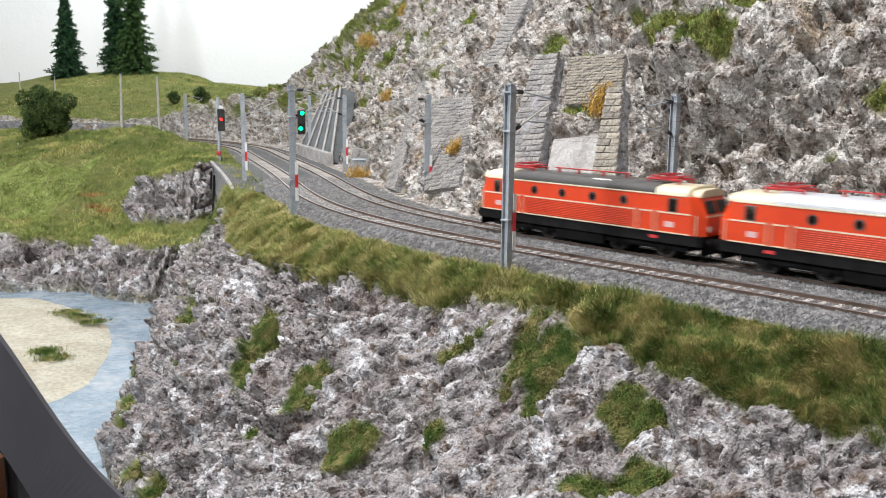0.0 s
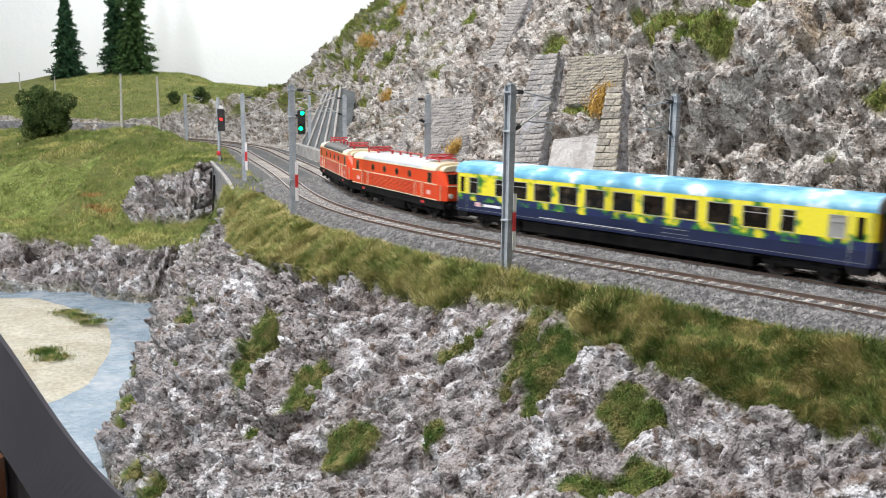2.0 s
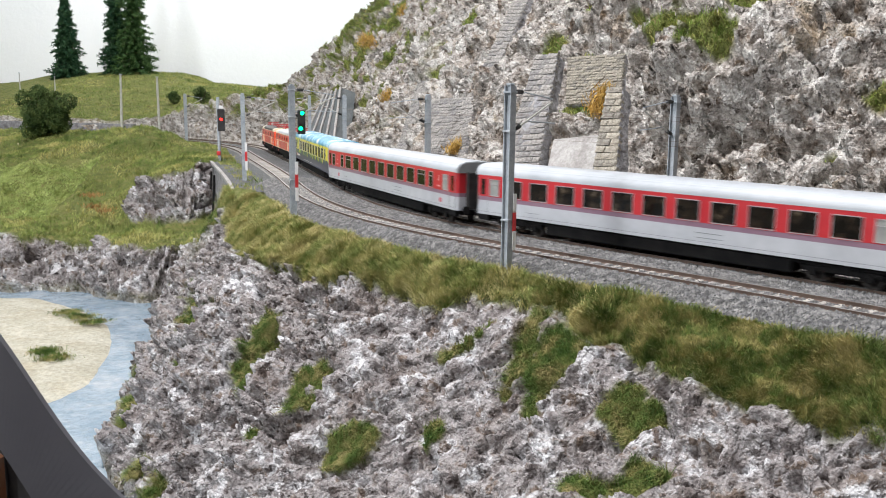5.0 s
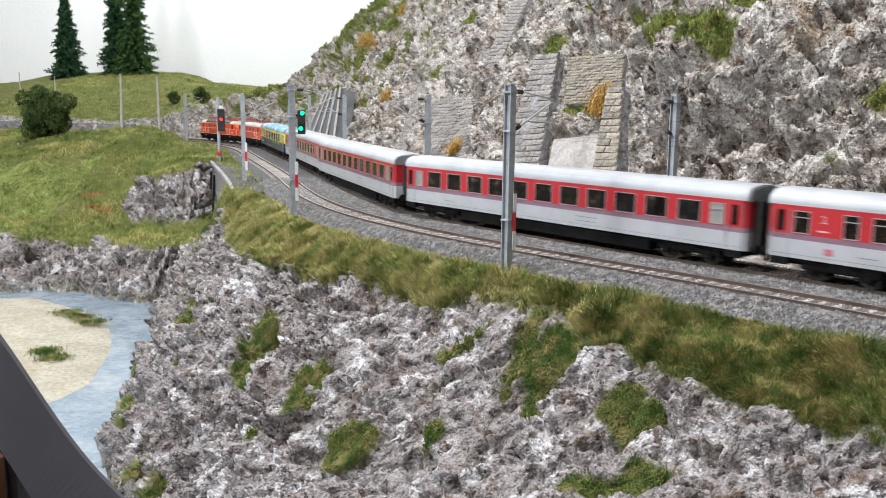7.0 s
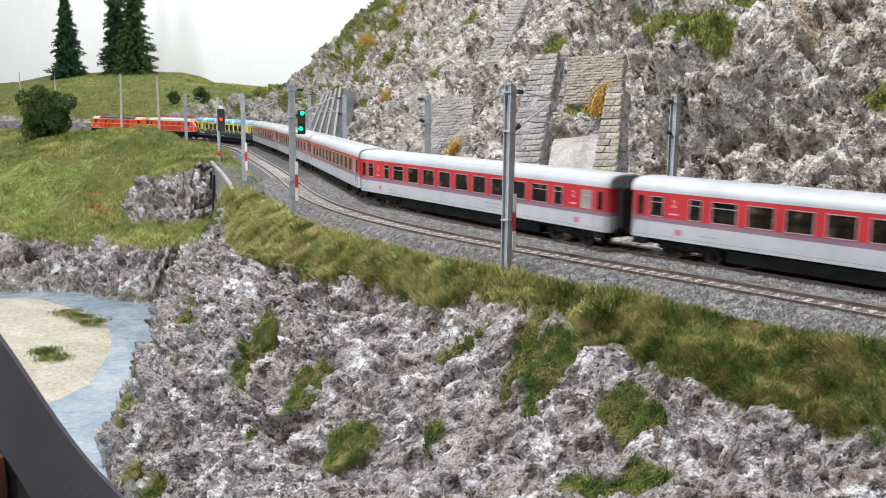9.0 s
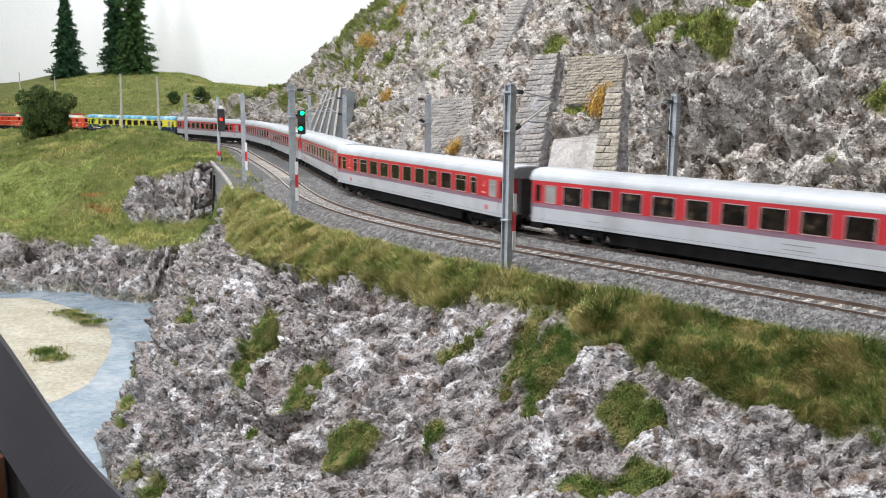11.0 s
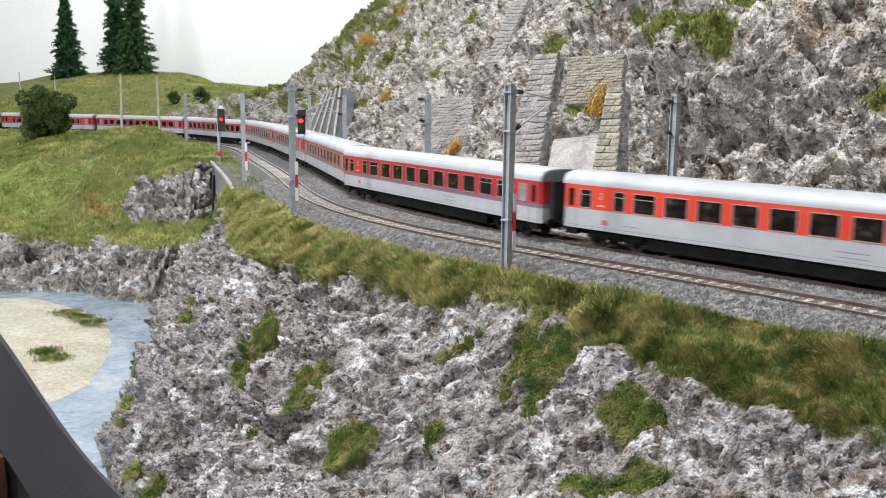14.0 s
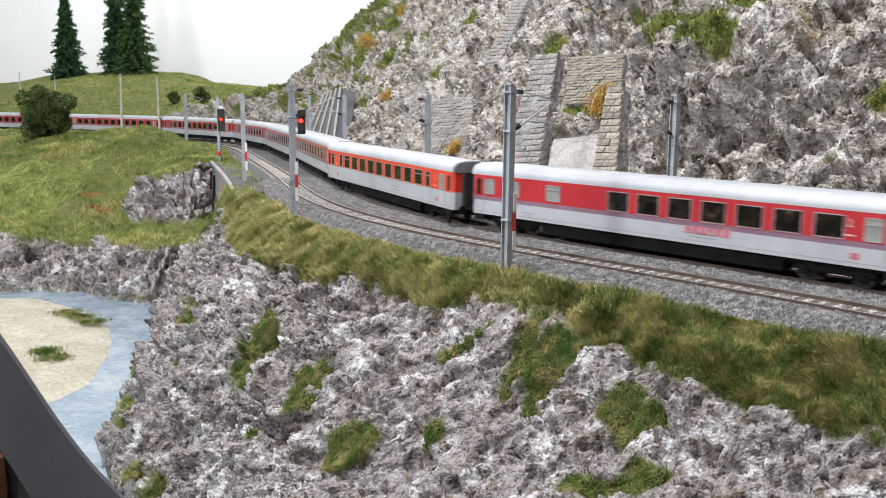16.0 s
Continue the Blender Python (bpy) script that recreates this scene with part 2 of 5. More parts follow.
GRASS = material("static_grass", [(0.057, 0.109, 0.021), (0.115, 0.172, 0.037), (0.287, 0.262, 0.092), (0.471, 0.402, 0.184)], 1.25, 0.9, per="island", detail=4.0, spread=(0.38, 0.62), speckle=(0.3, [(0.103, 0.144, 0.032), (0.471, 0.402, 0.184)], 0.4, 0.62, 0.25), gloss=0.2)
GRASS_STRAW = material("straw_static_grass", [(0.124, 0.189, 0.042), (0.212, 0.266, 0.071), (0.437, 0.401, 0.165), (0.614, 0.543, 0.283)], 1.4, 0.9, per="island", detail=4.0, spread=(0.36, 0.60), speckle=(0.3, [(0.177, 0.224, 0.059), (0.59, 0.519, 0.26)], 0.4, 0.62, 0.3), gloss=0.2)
GRASS_HILL = material("hill_static_grass", [(0.135, 0.2295, 0.0473), (0.2295, 0.3172, 0.0743), (0.3645, 0.378, 0.1215), (0.54, 0.459, 0.189)], 1.2, 0.9, per="island", detail=4.0, spread=(0.36, 0.68), gloss=0.2)
GRASS_GREEN = material("green_static_grass", [(0.055, 0.108, 0.022), (0.105, 0.16, 0.037), (0.225, 0.22, 0.08), (0.36, 0.31, 0.14)], 0.8, 0.9, per="island", detail=4.0, spread=(0.36, 0.66), gloss=0.2)
GRASS_OCHRE = material("ochre_tuft", [(0.364, 0.21, 0.042), (0.504, 0.308, 0.07), (0.42, 0.308, 0.098)], 1.0, 0.9, per="island")
GRASS_MEADOW = material("meadow_grass", [(0.0941, 0.1501, 0.0347), (0.1882, 0.2509, 0.065), (0.3382, 0.3517, 0.1131), (0.5264, 0.4514, 0.1949)], 2.2, 0.9, per="island", detail=5.0, spread=(0.34, 0.66), speckle=(7.0, [(0.0694, 0.1187, 0.028), (0.2128, 0.2755, 0.075), (0.5264, 0.4514, 0.1882)], 0.40, 0.60, 0.6), gloss=0.2)
FIELD = material("light_green_field", [(0.27, 0.35, 0.11), (0.35, 0.41, 0.14), (0.42, 0.43, 0.18)], 5.0, 0.95, spread=(0.36, 0.66), per="island", gloss=0.2)


# ---- land ----
def rear_height(s, d):
    """The hill beside the far track: a steep rock face, then turf up to the crest."""
    foot = 4.2 + 0.7 * smooth(55, 75, s) + 1.6 * smooth(100, 150, s)
    steep = np.interp(s, [100, 110, 120, 130, 140, 150, 165, 180, 190], [58, 52, 39, 27, 18, 11, 7, 3.4, 2.4])
    crest = np.interp(s, [100, 110, 120, 130, 140, 150, 170, 185, 192, 203, 222, 245, 300], [62, 55, 42, 30, 21, 14.5, 10.5, 10.6, 14.0, 14.8, 13.4, 11.2, 10])
    x, y, _ = line(s, d)
    crest = np.where(s > 140, np.interp(x, [-140, -130, -120, -95, -79, -72, -60, -40], [11.5, 12.4, 14.3, 15.2, 14.6, 11.9, 11.2, 9.5]) * smooth(150, 172, s) + crest * (1 - smooth(150, 172, s)), crest)
    run = np.interp(s, [100, 130, 150, 190], [12, 14, 30, 62])
    wide = steep / np.interp(s, [60, 110], [1.55, 1.6])
    t = d - foot
    z = -0.35 + (steep + 0.35) * np.clip(t / wide, 0, 1) + (crest - steep) * smooth(0, 1, (t - wide) / run) ** 0.8
    return z, foot, wide


def near_height(x, y, s, d):
    """The land before the tracks: a grass verge, the cliff, the river bed, and the meadow beyond the river."""
    ramp = -0.75 - 0.6 * np.clip(-7.6 - 2.1 * smooth(59, 66, s) - d, 0, 2.9)
    drop = np.clip((-10.5 - d) / np.interp(s, [30, 44, 46, 50, 55, 60, 66, 72], [14.0, 12.2, 11.5, 10.2, 8.7, 7.2, 6.9, 6.8]), 0, 1)
    a = ramp - 11.6 * drop
    wall = smooth(72, 75, s)
    a = a * (1 - wall) + wall * np.where(d > -9.7, -0.75, -7 - 7.2 * np.clip((-10.2 - d) / 8, 0, 1))
    foot = np.interp(x, [-120, -60, -48, -45, -39, -34, -30, -20], [95, 96, 94.5, 95, 92.5, 90.5, 89.3, 87])
    t = y - foot + 0.8 * np.sin(x * 0.5) + 0.5 * np.sin(x * 1.13)
    b = -14.2 + 6.4 * smooth(-0.5, 6.0, t) + 8.4 * smooth(5, 52, t)
    knoll = smooth(-46, -34, x) * smooth(12.5, 19, t) * np.where(s < 104, smooth(10.9, 12.6, -d), 1.0)
    b = b + knoll * np.clip(-0.6 - b, 0, None)
    b = b + 2.0 * np.exp(-((x + 50) / 13) ** 2 - ((y - 140) / 17) ** 2)
    b = np.where(s > 105, np.minimum(b, 0.1 + 2.3 * smooth(9.8, 15, -d)), b)
    return np.maximum(a, b), t


def normals_of(co, nu, nv):
    g = co.reshape(nu, nv, 3)
    n = np.cross(np.gradient(g, axis=0), np.gradient(g, axis=1)).reshape(-1, 3)
    n /= np.linalg.norm(n, axis=1)[:, None] + 1e-9
    return n * np.sign(n[:, 2:3] + 1e-9)


def facets(p, size, seed):
    """Broken rock: every place takes the height and tilt of its nearest seed point. Also the distance to the next block."""
    q = p / size
    i = np.floor(q).astype(np.int64)
    best, second, height = np.full(len(p), 9.0), np.full(len(p), 9.0), np.zeros(len(p))
    for dx in (-1, 0, 1):
        for dy in (-1, 0, 1):
            for dz in (-1, 0, 1):
                c = i + np.array([dx, dy, dz])
                r = [_hash(c[:, 0], c[:, 1], c[:, 2], seed + k) for k in range(6)]
                v = q - c - np.stack(r[:3], 1)
                dist = (v ** 2).sum(1)
                h = r[3] * 2 - 1 + 1.5 * (v[:, 0] * (r[4] - 0.5) + v[:, 1] * (r[5] - 0.5) + v[:, 2] * (r[3] - 0.7)) * 2
                closer = dist < best
                second = np.where(closer, best, np.minimum(second, dist))
                height = np.where(closer, h, height)
                best = np.where(closer, dist, best)
    return height, np.sqrt(second) - np.sqrt(best)


def crags(co, nrm, weight, rough=1.0, bulk=1.3):
    """Pushes rock out and in along its normals: shelves, blocks, cracks and fine chips."""
    bent = co + 0.35 * np.stack([fbm(co, 1.6, 3, k) for k in (51, 52, 53)], 1)
    grain = np.array(Euler((0.55, 0.45, 0.3)).to_matrix())
    long = (bent @ grain) * np.array([1.0, 1.0, 0.36])
    big = fbm(co * np.array([1, 1, 1.6]), 6.0, 4, 11)
    h1, e1 = facets(long, 1.3, 101)
    h2, e2 = facets(long * np.array([1, 1, 1.5]), 0.5, 202)
    veins = fbm(long, 1.9, 5, 23, ridged=True)
    ribs = fbm(long * np.array([1, 1, 0.6]), 0.75, 4, 29, ridged=True)
    chips = fbm(long * np.array([1, 1, 1.8]), 0.42, 3, 37, ridged=True) + 0.6 * fbm(co, 0.22, 2, 61, ridged=True)
    crack = -0.5 * (1 - smooth(0, 0.12, e1)) - 0.25 * (1 - smooth(0, 0.16, e2))
    pits = smooth(0.10, 0.36, fbm(long * np.array([1, 1, 1.7]), 1.15, 3, 83)) + 0.6 * smooth(0.12, 0.36, fbm(long * np.array([1, 1, 1.7]), 0.5, 2, 87))
    strata = fbm((bent @ grain) * np.array([1.0, 1.0, 0.22]), 2.6, 4, 41, ridged=True)
    push = bulk * big + rough * (0.34 * h1 + 0.10 * h2 + 0.75 * strata + 0.50 * veins + 0.30 * ribs + 0.08 * chips + 0.8 * crack - 0.95 * pits)
    return co + nrm * (push * weight)[:, None]


# streaks of turf on the cliff: from, to, radius at each end, patches
STREAKS = [(-10.4, 49.3, -5.6, -10.4, 47.2, -6.8, 0.9, 1.0, 3), (-10.5, 46.8, -7.0, -10.6, 45.4, -7.7, 0.9, 0.6, 2), (-6.9, 43.1, -6.4, -7.4, 41.7, -7.5, 0.8, 0.4, 3), (-6.3, 42.8, -6.2, -6.4, 41.2, -7.1, 0.5, 0.3, 2), (-5.7, 41.8, -6.3, -5.7, 41.8, -6.3, 0.4, 0.4, 1), (-4.6, 37.7, -7.7, -5.1, 37.3, -8.3, 0.8, 0.4, 2), (-3.8, 37.5, -7.4, -3.2, 37.4, -7.1, 0.6, 0.3, 2), (0.2, 39.2, -4.0, 2.3, 39.6, -2.6, 0.3, 0.2, 5), (4.6, 38.9, -1.8, 3.6, 36.6, -3.5, 0.5, 0.4, 5)]
STREAKS += [(3.4, 36.3, -3.8, 2.8, 35.5, -4.6, 0.3, 0.2, 3), (5.4, 36.6, -2.5, 4.4, 35.5, -3.7, 0.7, 0.6, 3), (4.2, 35.1, -4.0, 3.8, 33.9, -4.9, 0.5, 0.3, 3), (5.6, 35.7, -2.8, 5.6, 35.7, -2.8, 0.6, 0.6, 1), (7.3, 32.3, -3.8, 7.8, 31.5, -3.9, 0.6, 0.5, 2), (6.7, 32.3, -4.0, 7.1, 31.2, -4.5, 0.4, 0.4, 3), (7.3, 29.3, -5.5, 7.9, 29.0, -5.3, 0.6, 0.5, 2), (6.9, 29.1, -5.8, 6.4, 29.1, -6.1, 0.5, 0.4, 2), (5.2, 30.0, -6.3, 5.7, 29.5, -6.3, 0.5, 0.4, 2)]
STREAKS += [(-9.5, 41.5, -9.1, -9.5, 41.5, -9.1, 0.4, 0.4, 1), (-0.4, 35.8, -6.3, -0.7, 35.5, -6.8, 0.4, 0.2, 2), (-24.3, 63.3, -14.1, -24.0, 60.3, -14.1, 0.9, 0.5, 2), (-18.4, 51.5, -11.3, -19.6, 51.2, -12.4, 0.5, 0.6, 3), (-16.5, 44.9, -12.5, -14.8, 42.2, -12.5, 0.6, 0.7, 2), (-20.6, 68.8, -8.1, -26.6, 82.2, -12.1, 0.6, 0.6, 2), (-21.4, 68.9, -9.2, -16.4, 56.9, -7.3, 0.8, 1.0, 2), (-14.8, 55.0, -6.6, -14.0, 54.6, -6.0, 0.6, 0.5, 2), (-15.8, 54.3, -7.8, -16.1, 53.0, -8.6, 0.7, 0.4, 3)]
STREAKS += [(14.3, 26.7, -2.6, 14.5, 27.0, -2.3, 0.3, 0.3, 1)]


def streak(x0, y0, z0, x1, y1, z1, r0, r1, n):
    """n round patches in a row, as (x, y, z, radius)."""
    return [tuple(p + (q - p) * (k / max(1, n - 1)) for p, q in zip((x0, y0, z0, r0), (x1, y1, z1, r1))) for k in range(n)]


STREAKS += [(-16.4, 57.4, -7.4, -18.4, 62.0, -8.2, 1.0, 1.1, 3), (-15.6, 54.6, -7.6, -16.3, 52.8, -8.9, 0.8, 0.5, 3), (-22.3, 60.0, -12.4, -21.6, 57.4, -12.6, 1.0, 0.7, 2), (-20.6, 54.6, -12.0, -19.2, 52.2, -11.6, 0.9, 0.6, 2), (-19.8, 66.5, -7.0, -18.2, 66.0, -5.2, 0.9, 0.8, 3)]


GRASS_ON_CLIFF = [spot for row in STREAKS for spot in streak(*row)]
# tufts on the hill: x, y, z, radius
GRASS_ON_HILL = [(-8.4, 135.0, 19.3, 1.4), (-8.8, 128.0, 15.6, 1.2), (-4.6, 110.5, 13.2, 0.9), (-4.3, 115.6, 16.3, 0.8), (-3.1, 102.2, 11.2, 0.7), (-0.7, 93.0, 10.3, 0.9), (-0.2, 97.8, 13.5, 0.9), (1.6, 92.1, 13.5, 0.9), (3.0, 91.9, 15.5, 1.3), (4.1, 89.3, 16.2, 0.8), (1.0, 85.7, 10.0, 0.5), (-7.6, 111.2, 9.0, 0.7), (-10.1, 108.4, 3.7, 0.6), (-7.2, 100.4, 4.1, 0.6), (-8.6, 101.5, 2.5, 0.6), (-0.2, 108.0, 18.4, 0.9), (8.3, 68.1, 11.8, 0.8), (7.9, 68.5, 11.4, 0.5), (11.3, 67.0, 14.8, 0.7), (10.2, 64.6, 11.3, 0.4)]
GRASS_ON_HILL += [(13.7, 62.3, 13.4, 0.6), (15.2, 59.7, 12.5, 1.2), (16.2, 57.6, 11.7, 0.9), (14.5, 59.9, 12.1, 0.7), (17.2, 56.1, 11.0, 1.1), (18.0, 54.8, 10.5, 0.8), (16.3, 56.6, 10.6, 0.6), (19.4, 56.2, 13.8, 1.0), (23.3, 46.8, 7.9, 0.6), (20.8, 46.4, 4.7, 0.4), (9.2, 61.6, 7.4, 0.8), (10.1, 60.7, 7.6, 0.6), (8.5, 62.2, 7.1, 0.5), (-0.8, 74.1, 2.7, 0.5), (-5.3, 94.8, 4.3, 0.5), (-3.6, 75.7, -0.4, 0.4)]


def cover_of(spots, co, edge=0.35, grow=1.6):
    """How much turf lies at each place: 1 within a spot (x, y, z, radius), ragged at its rim."""
    c = np.zeros(len(co))
    wob = fbm(co, 1.6, 3, 71)
    for x, y, z, r in spots:
        q = np.linalg.norm(co - np.array([x, y, z]), axis=1) / (r * grow) + 0.6 * wob
        c = np.maximum(c, 1 - smooth(1 - edge, 1.0, q))
    return c


# masonry faces on the hill: lower left, lower right, upper right, upper left corners
FACES = {
    "buttress": ((3.5, 60.0, -0.8), (6.4, 57.3, -0.3), (8.9, 65.8, 10.7), (7.6, 68.0, 10.7)),
    "warm_buttress": ((9.4, 54.1, -0.2), (10.9, 52.6, 0.0), (12.4, 58.7, 8.3), (11.5, 59.6, 8.3)),
    "upper": ((8.8, 62.1, 7.4), (11.9, 58.5, 7.6), (12.6, 61.1, 10.9), (9.3, 65.3, 10.8)),
    "niche": ((6.4, 57.3, -0.3), (9.5, 53.9, 0.0), (10.6, 58.0, 5.5), (7.9, 60.9, 5.0)),
    "steps": ((3.1, 75.4, 9.1), (4.3, 72.4, 9.1), (7.8, 77.1, 16.9), (7.0, 81.2, 17.4)),
    "slope": ((-1.2, 70.8, 0.2), (1.5, 66.4, 1.1), (2.9, 73.7, 7.9), (-0.9, 82.5, 7.6)),
    "strip": ((-5.0, 80.4, -0.4), (-4.0, 77.0, -0.4), (-1.3, 93.0, 9.4), (-2.4, 96.7, 9.5)),
    "ribbed": ((-21.2, 133.5, -0.3), (-13.3, 110.5, -0.3), (-13.0, 119.0, 9.0), (-17.8, 139.0, 8.2)),
    "low": ((-10.7, 102.1, -0.3), (-8.0, 94.3, 0.0), (-8.1, 98.5, 1.9), (-10.6, 106.0, 1.8)),
}


def bedded(co, margin=0.5):
    """1 where a masonry face lies on the hill, falling to 0 over the margin."""
    out = np.zeros(len(co))
    for face in FACES.values():
        c = np.array(face)
        u = c[1] - c[0] + c[2] - c[3]
        u /= np.linalg.norm(u)
        n = np.cross(u, c[3] + c[2] - c[0] - c[1])
        n /= np.linalg.norm(n)
        v = np.cross(n, u)
        mid = c.mean(0)
        q = np.stack([(c - mid) @ u, (c - mid) @ v], 1)
        p = np.stack([(co - mid) @ u, (co - mid) @ v], 1)
        inside = np.full(len(co), 9.0)
        for k in range(4):
            a, e = q[k], q[(k + 1) % 4] - q[k]
            inside = np.minimum(inside, ((p - a) @ np.array([-e[1], e[0]])) / np.linalg.norm(e))
        out = np.maximum(out, smooth(-margin, 0.0, inside) * (np.abs((co - mid) @ n) < 4))
    return out


def near_land():
    s = np.concatenate([np.arange(-330, -20, 6.0), np.arange(-20, 4, 0.8), np.arange(4, 40, 0.085), np.arange(40, 75, 0.12), np.arange(75, 108, 0.22), np.arange(108, 125, 0.4), np.arange(125, 381, 2.0)])
    d = np.concatenate([-np.arange(6.6, 10.4, 0.3), -np.arange(10.4, 25, 0.085), -np.arange(25, 40, 0.4), -np.arange(40, 100.1, 1.5)])
    S, D = (a.ravel() for a in np.meshgrid(s, d, indexing="ij"))
    x, y, _ = line(S, D)
    z, t = near_height(x, y, S, D)
    co = np.stack([x, y, z], 1)
    nrm = normals_of(co, len(s), len(d))
    steep = smooth(0.80, 0.60, nrm[:, 2])
    rim = np.interp(S, [8, 11.5, 15, 18.5, 22, 24, 27, 29.5, 33, 36, 40, 44, 51, 60], [-10.3, -11.1, -10.6, -10.2, -9.9, -9.2, -9.2, -10.0, -10.1, -10.2, -10.4, -10.8, -11.2, -10.6])
    verge = smooth(0.1, -0.5, D - rim + 0.9 * fbm(co, 1.3, 3, 5))
    plain = co.copy()
    rock = np.where(S < 77, verge, steep)
    river = smooth(-13.0, -13.8, z)
    rock = rock * (1 - river)
    mound = smooth(62, 66, S) * (1 - smooth(72, 76, S)) * smooth(-14, -10.5, D)
    turf = cover_of(GRASS_ON_CLIFF, plain)
    co = crags(co, nrm, rock * (1 - 0.7 * turf) * (1 - 0.85 * mound) * np.where(S > 70, smooth(-10.3, -11.5, D), 1.0), 0.55 + 0.65 * smooth(26, 42, S))
    co[:, 2] += (0.22 * fbm(co, 3.0, 3, 9) + (1.3 * fbm(co, 9.0, 3, 29) + 0.45 * fbm(co, 3.2, 3, 31)) * smooth(88, 102, y) * smooth(-10, -16, D)) * (1 - river) * smooth(-6.8, -9, D)
    co[:, 2] -= 0.45 * river
    cover = np.maximum(np.maximum(1 - rock, 0), mound) * (1 - river)
    cover = np.maximum(cover, turf * rock)
    hummock = (S < 75) * smooth(-7.4, -8.4, D) * (1 - rock)
    co[:, 2] += hummock * (0.34 * fbm(co, 1.6, 3, 15) + 0.14) + 0.5 * np.exp(-((S - 65) / 3.5) ** 2 - ((D + 9.6) / 1.2) ** 2)
    sheet("ground_near", co, grid_faces(len(s), len(d)), ROCK, label="limestone cliff and turf verge below the double track", attrs=[("cover", cover)], kind="structure")
    return co, nrm, cover, S, D, rock


def rear_land():
    s = np.concatenate([np.arange(-330, -20, 6.0), np.arange(-20, 12, 0.8), np.arange(12, 60, 0.14), np.arange(60, 115, 0.2), np.arange(115, 180, 0.7), np.arange(180, 381, 2.0)])
    u = np.concatenate([np.arange(0, 0.42, 0.0022), np.arange(0.42, 0.62, 0.004), np.arange(0.62, 1.001, 0.02)])
    S, U = (a.ravel() for a in np.meshgrid(s, u, indexing="ij"))
    far = np.interp(S, [110, 150, 200], [62, 75, 105])
    D = 2.9 + U ** 1.15 * far
    x, y, _ = line(S, D)
    y = np.minimum(y, 281)
    z, foot, wide = rear_height(S, D)
    co = np.stack([x, y, z], 1)
    nrm = normals_of(co, len(s), len(u))
    rock = smooth(-0.6, 0.9, D - foot) * (1 - smooth(-1, 2.5, D - foot - wide + 1.2 * fbm(co, 3, 3, 8)))
    plain, bed = co.copy(), bedded(co)
    ledge = smooth(33, 30, S) * (0.25 + 0.75 * smooth(18, 24, S))
    jut = 2.6 * np.exp(-((D - 10.9) / 1.9) ** 2) - 1.3 * np.exp(-((D - 7.8) / 1.6) ** 2) + 0.8 * np.exp(-((D - 5.2) / 1.2) ** 2)
    co = co + nrm * (ledge * jut)[:, None]
    turf = cover_of(GRASS_ON_HILL, plain, grow=1.55)
    co = crags(co, nrm, rock * (1 - 0.9 * bed) * (1 - 0.5 * turf), 1.15, 2.0 - 0.7 * smooth(50, 80, S))
    co[:, 2] += 0.35 * fbm(co, 5.0, 3, 19) * smooth(1, 6, D - foot - wide)
    ragged = 2.2 * fbm(co, 4.0, 3, 44)
    crown = smooth(-4.5, -2.0, D - foot - wide + ragged) * smooth(102, 112, S) * (1 - smooth(128, 142, S))
    patches = smooth(0.0, 0.15, fbm(co, 2.6, 3, 46) - 0.22 + 0.30 * smooth(85, 130, S) + 0.15 * smooth(10, 30, D - foot)) * smooth(68, 100, S) * smooth(2, 4, D - foot) * (1 - bed)
    cover = np.maximum.reduce([smooth(-0.5, 2.0, D - foot - wide), turf, crown, patches])
    sheet("ground_hill", co, grid_faces(len(s), len(u)), ROCK_HILL, label="steep weathered rock hillside with grass tufts", attrs=[("cover", cover)], kind="structure")
    return co, nrm, cover, S, D, rock


near_co, near_n, near_cover, near_s, near_d, near_rock = near_land()
rear_co, rear_n, rear_cover, rear_s, rear_d, rear_rock = rear_land()


# ---- track bed, sleepers and rails ----
def strip(name, offsets, s, mat, **tags):
    """A sheet swept along the line; offsets: rows of d, z."""
    o = np.array(offsets)
    x, y, _ = line(np.repeat(s, len(o)), np.tile(o[:, 0], len(s)))
    co = np.stack([x, y, np.tile(o[:, 1], len(s))], 1)
    return sheet(name, co, grid_faces(len(s), len(o)), mat, **tags)


fine_s = np.concatenate([np.arange(-330, 0, 3.0), np.arange(0, 260, 1.0), np.arange(260, 381, 3.0)])
bed = strip("track_bed", [(-8.2, -1.2), (-7.3, -0.85), (-6.4, -0.40), (-5.9, -0.20), (-5.35, -0.17), (-5.25, -0.30), (-3.7, -0.30), (-3.6, -0.17), (-2.9, -0.19), (-2.24, -0.26), (-1.5, -0.19),
             (-0.9, -0.17), (-0.8, -0.30), (0.8, -0.30), (0.9, -0.17), (1.5, -0.2), (2.2, -0.33), (4.2, -0.5), (8.5, -0.55)],
            fine_s, BALLAST, label="grey stone ballast bed of a double track", kind="structure")


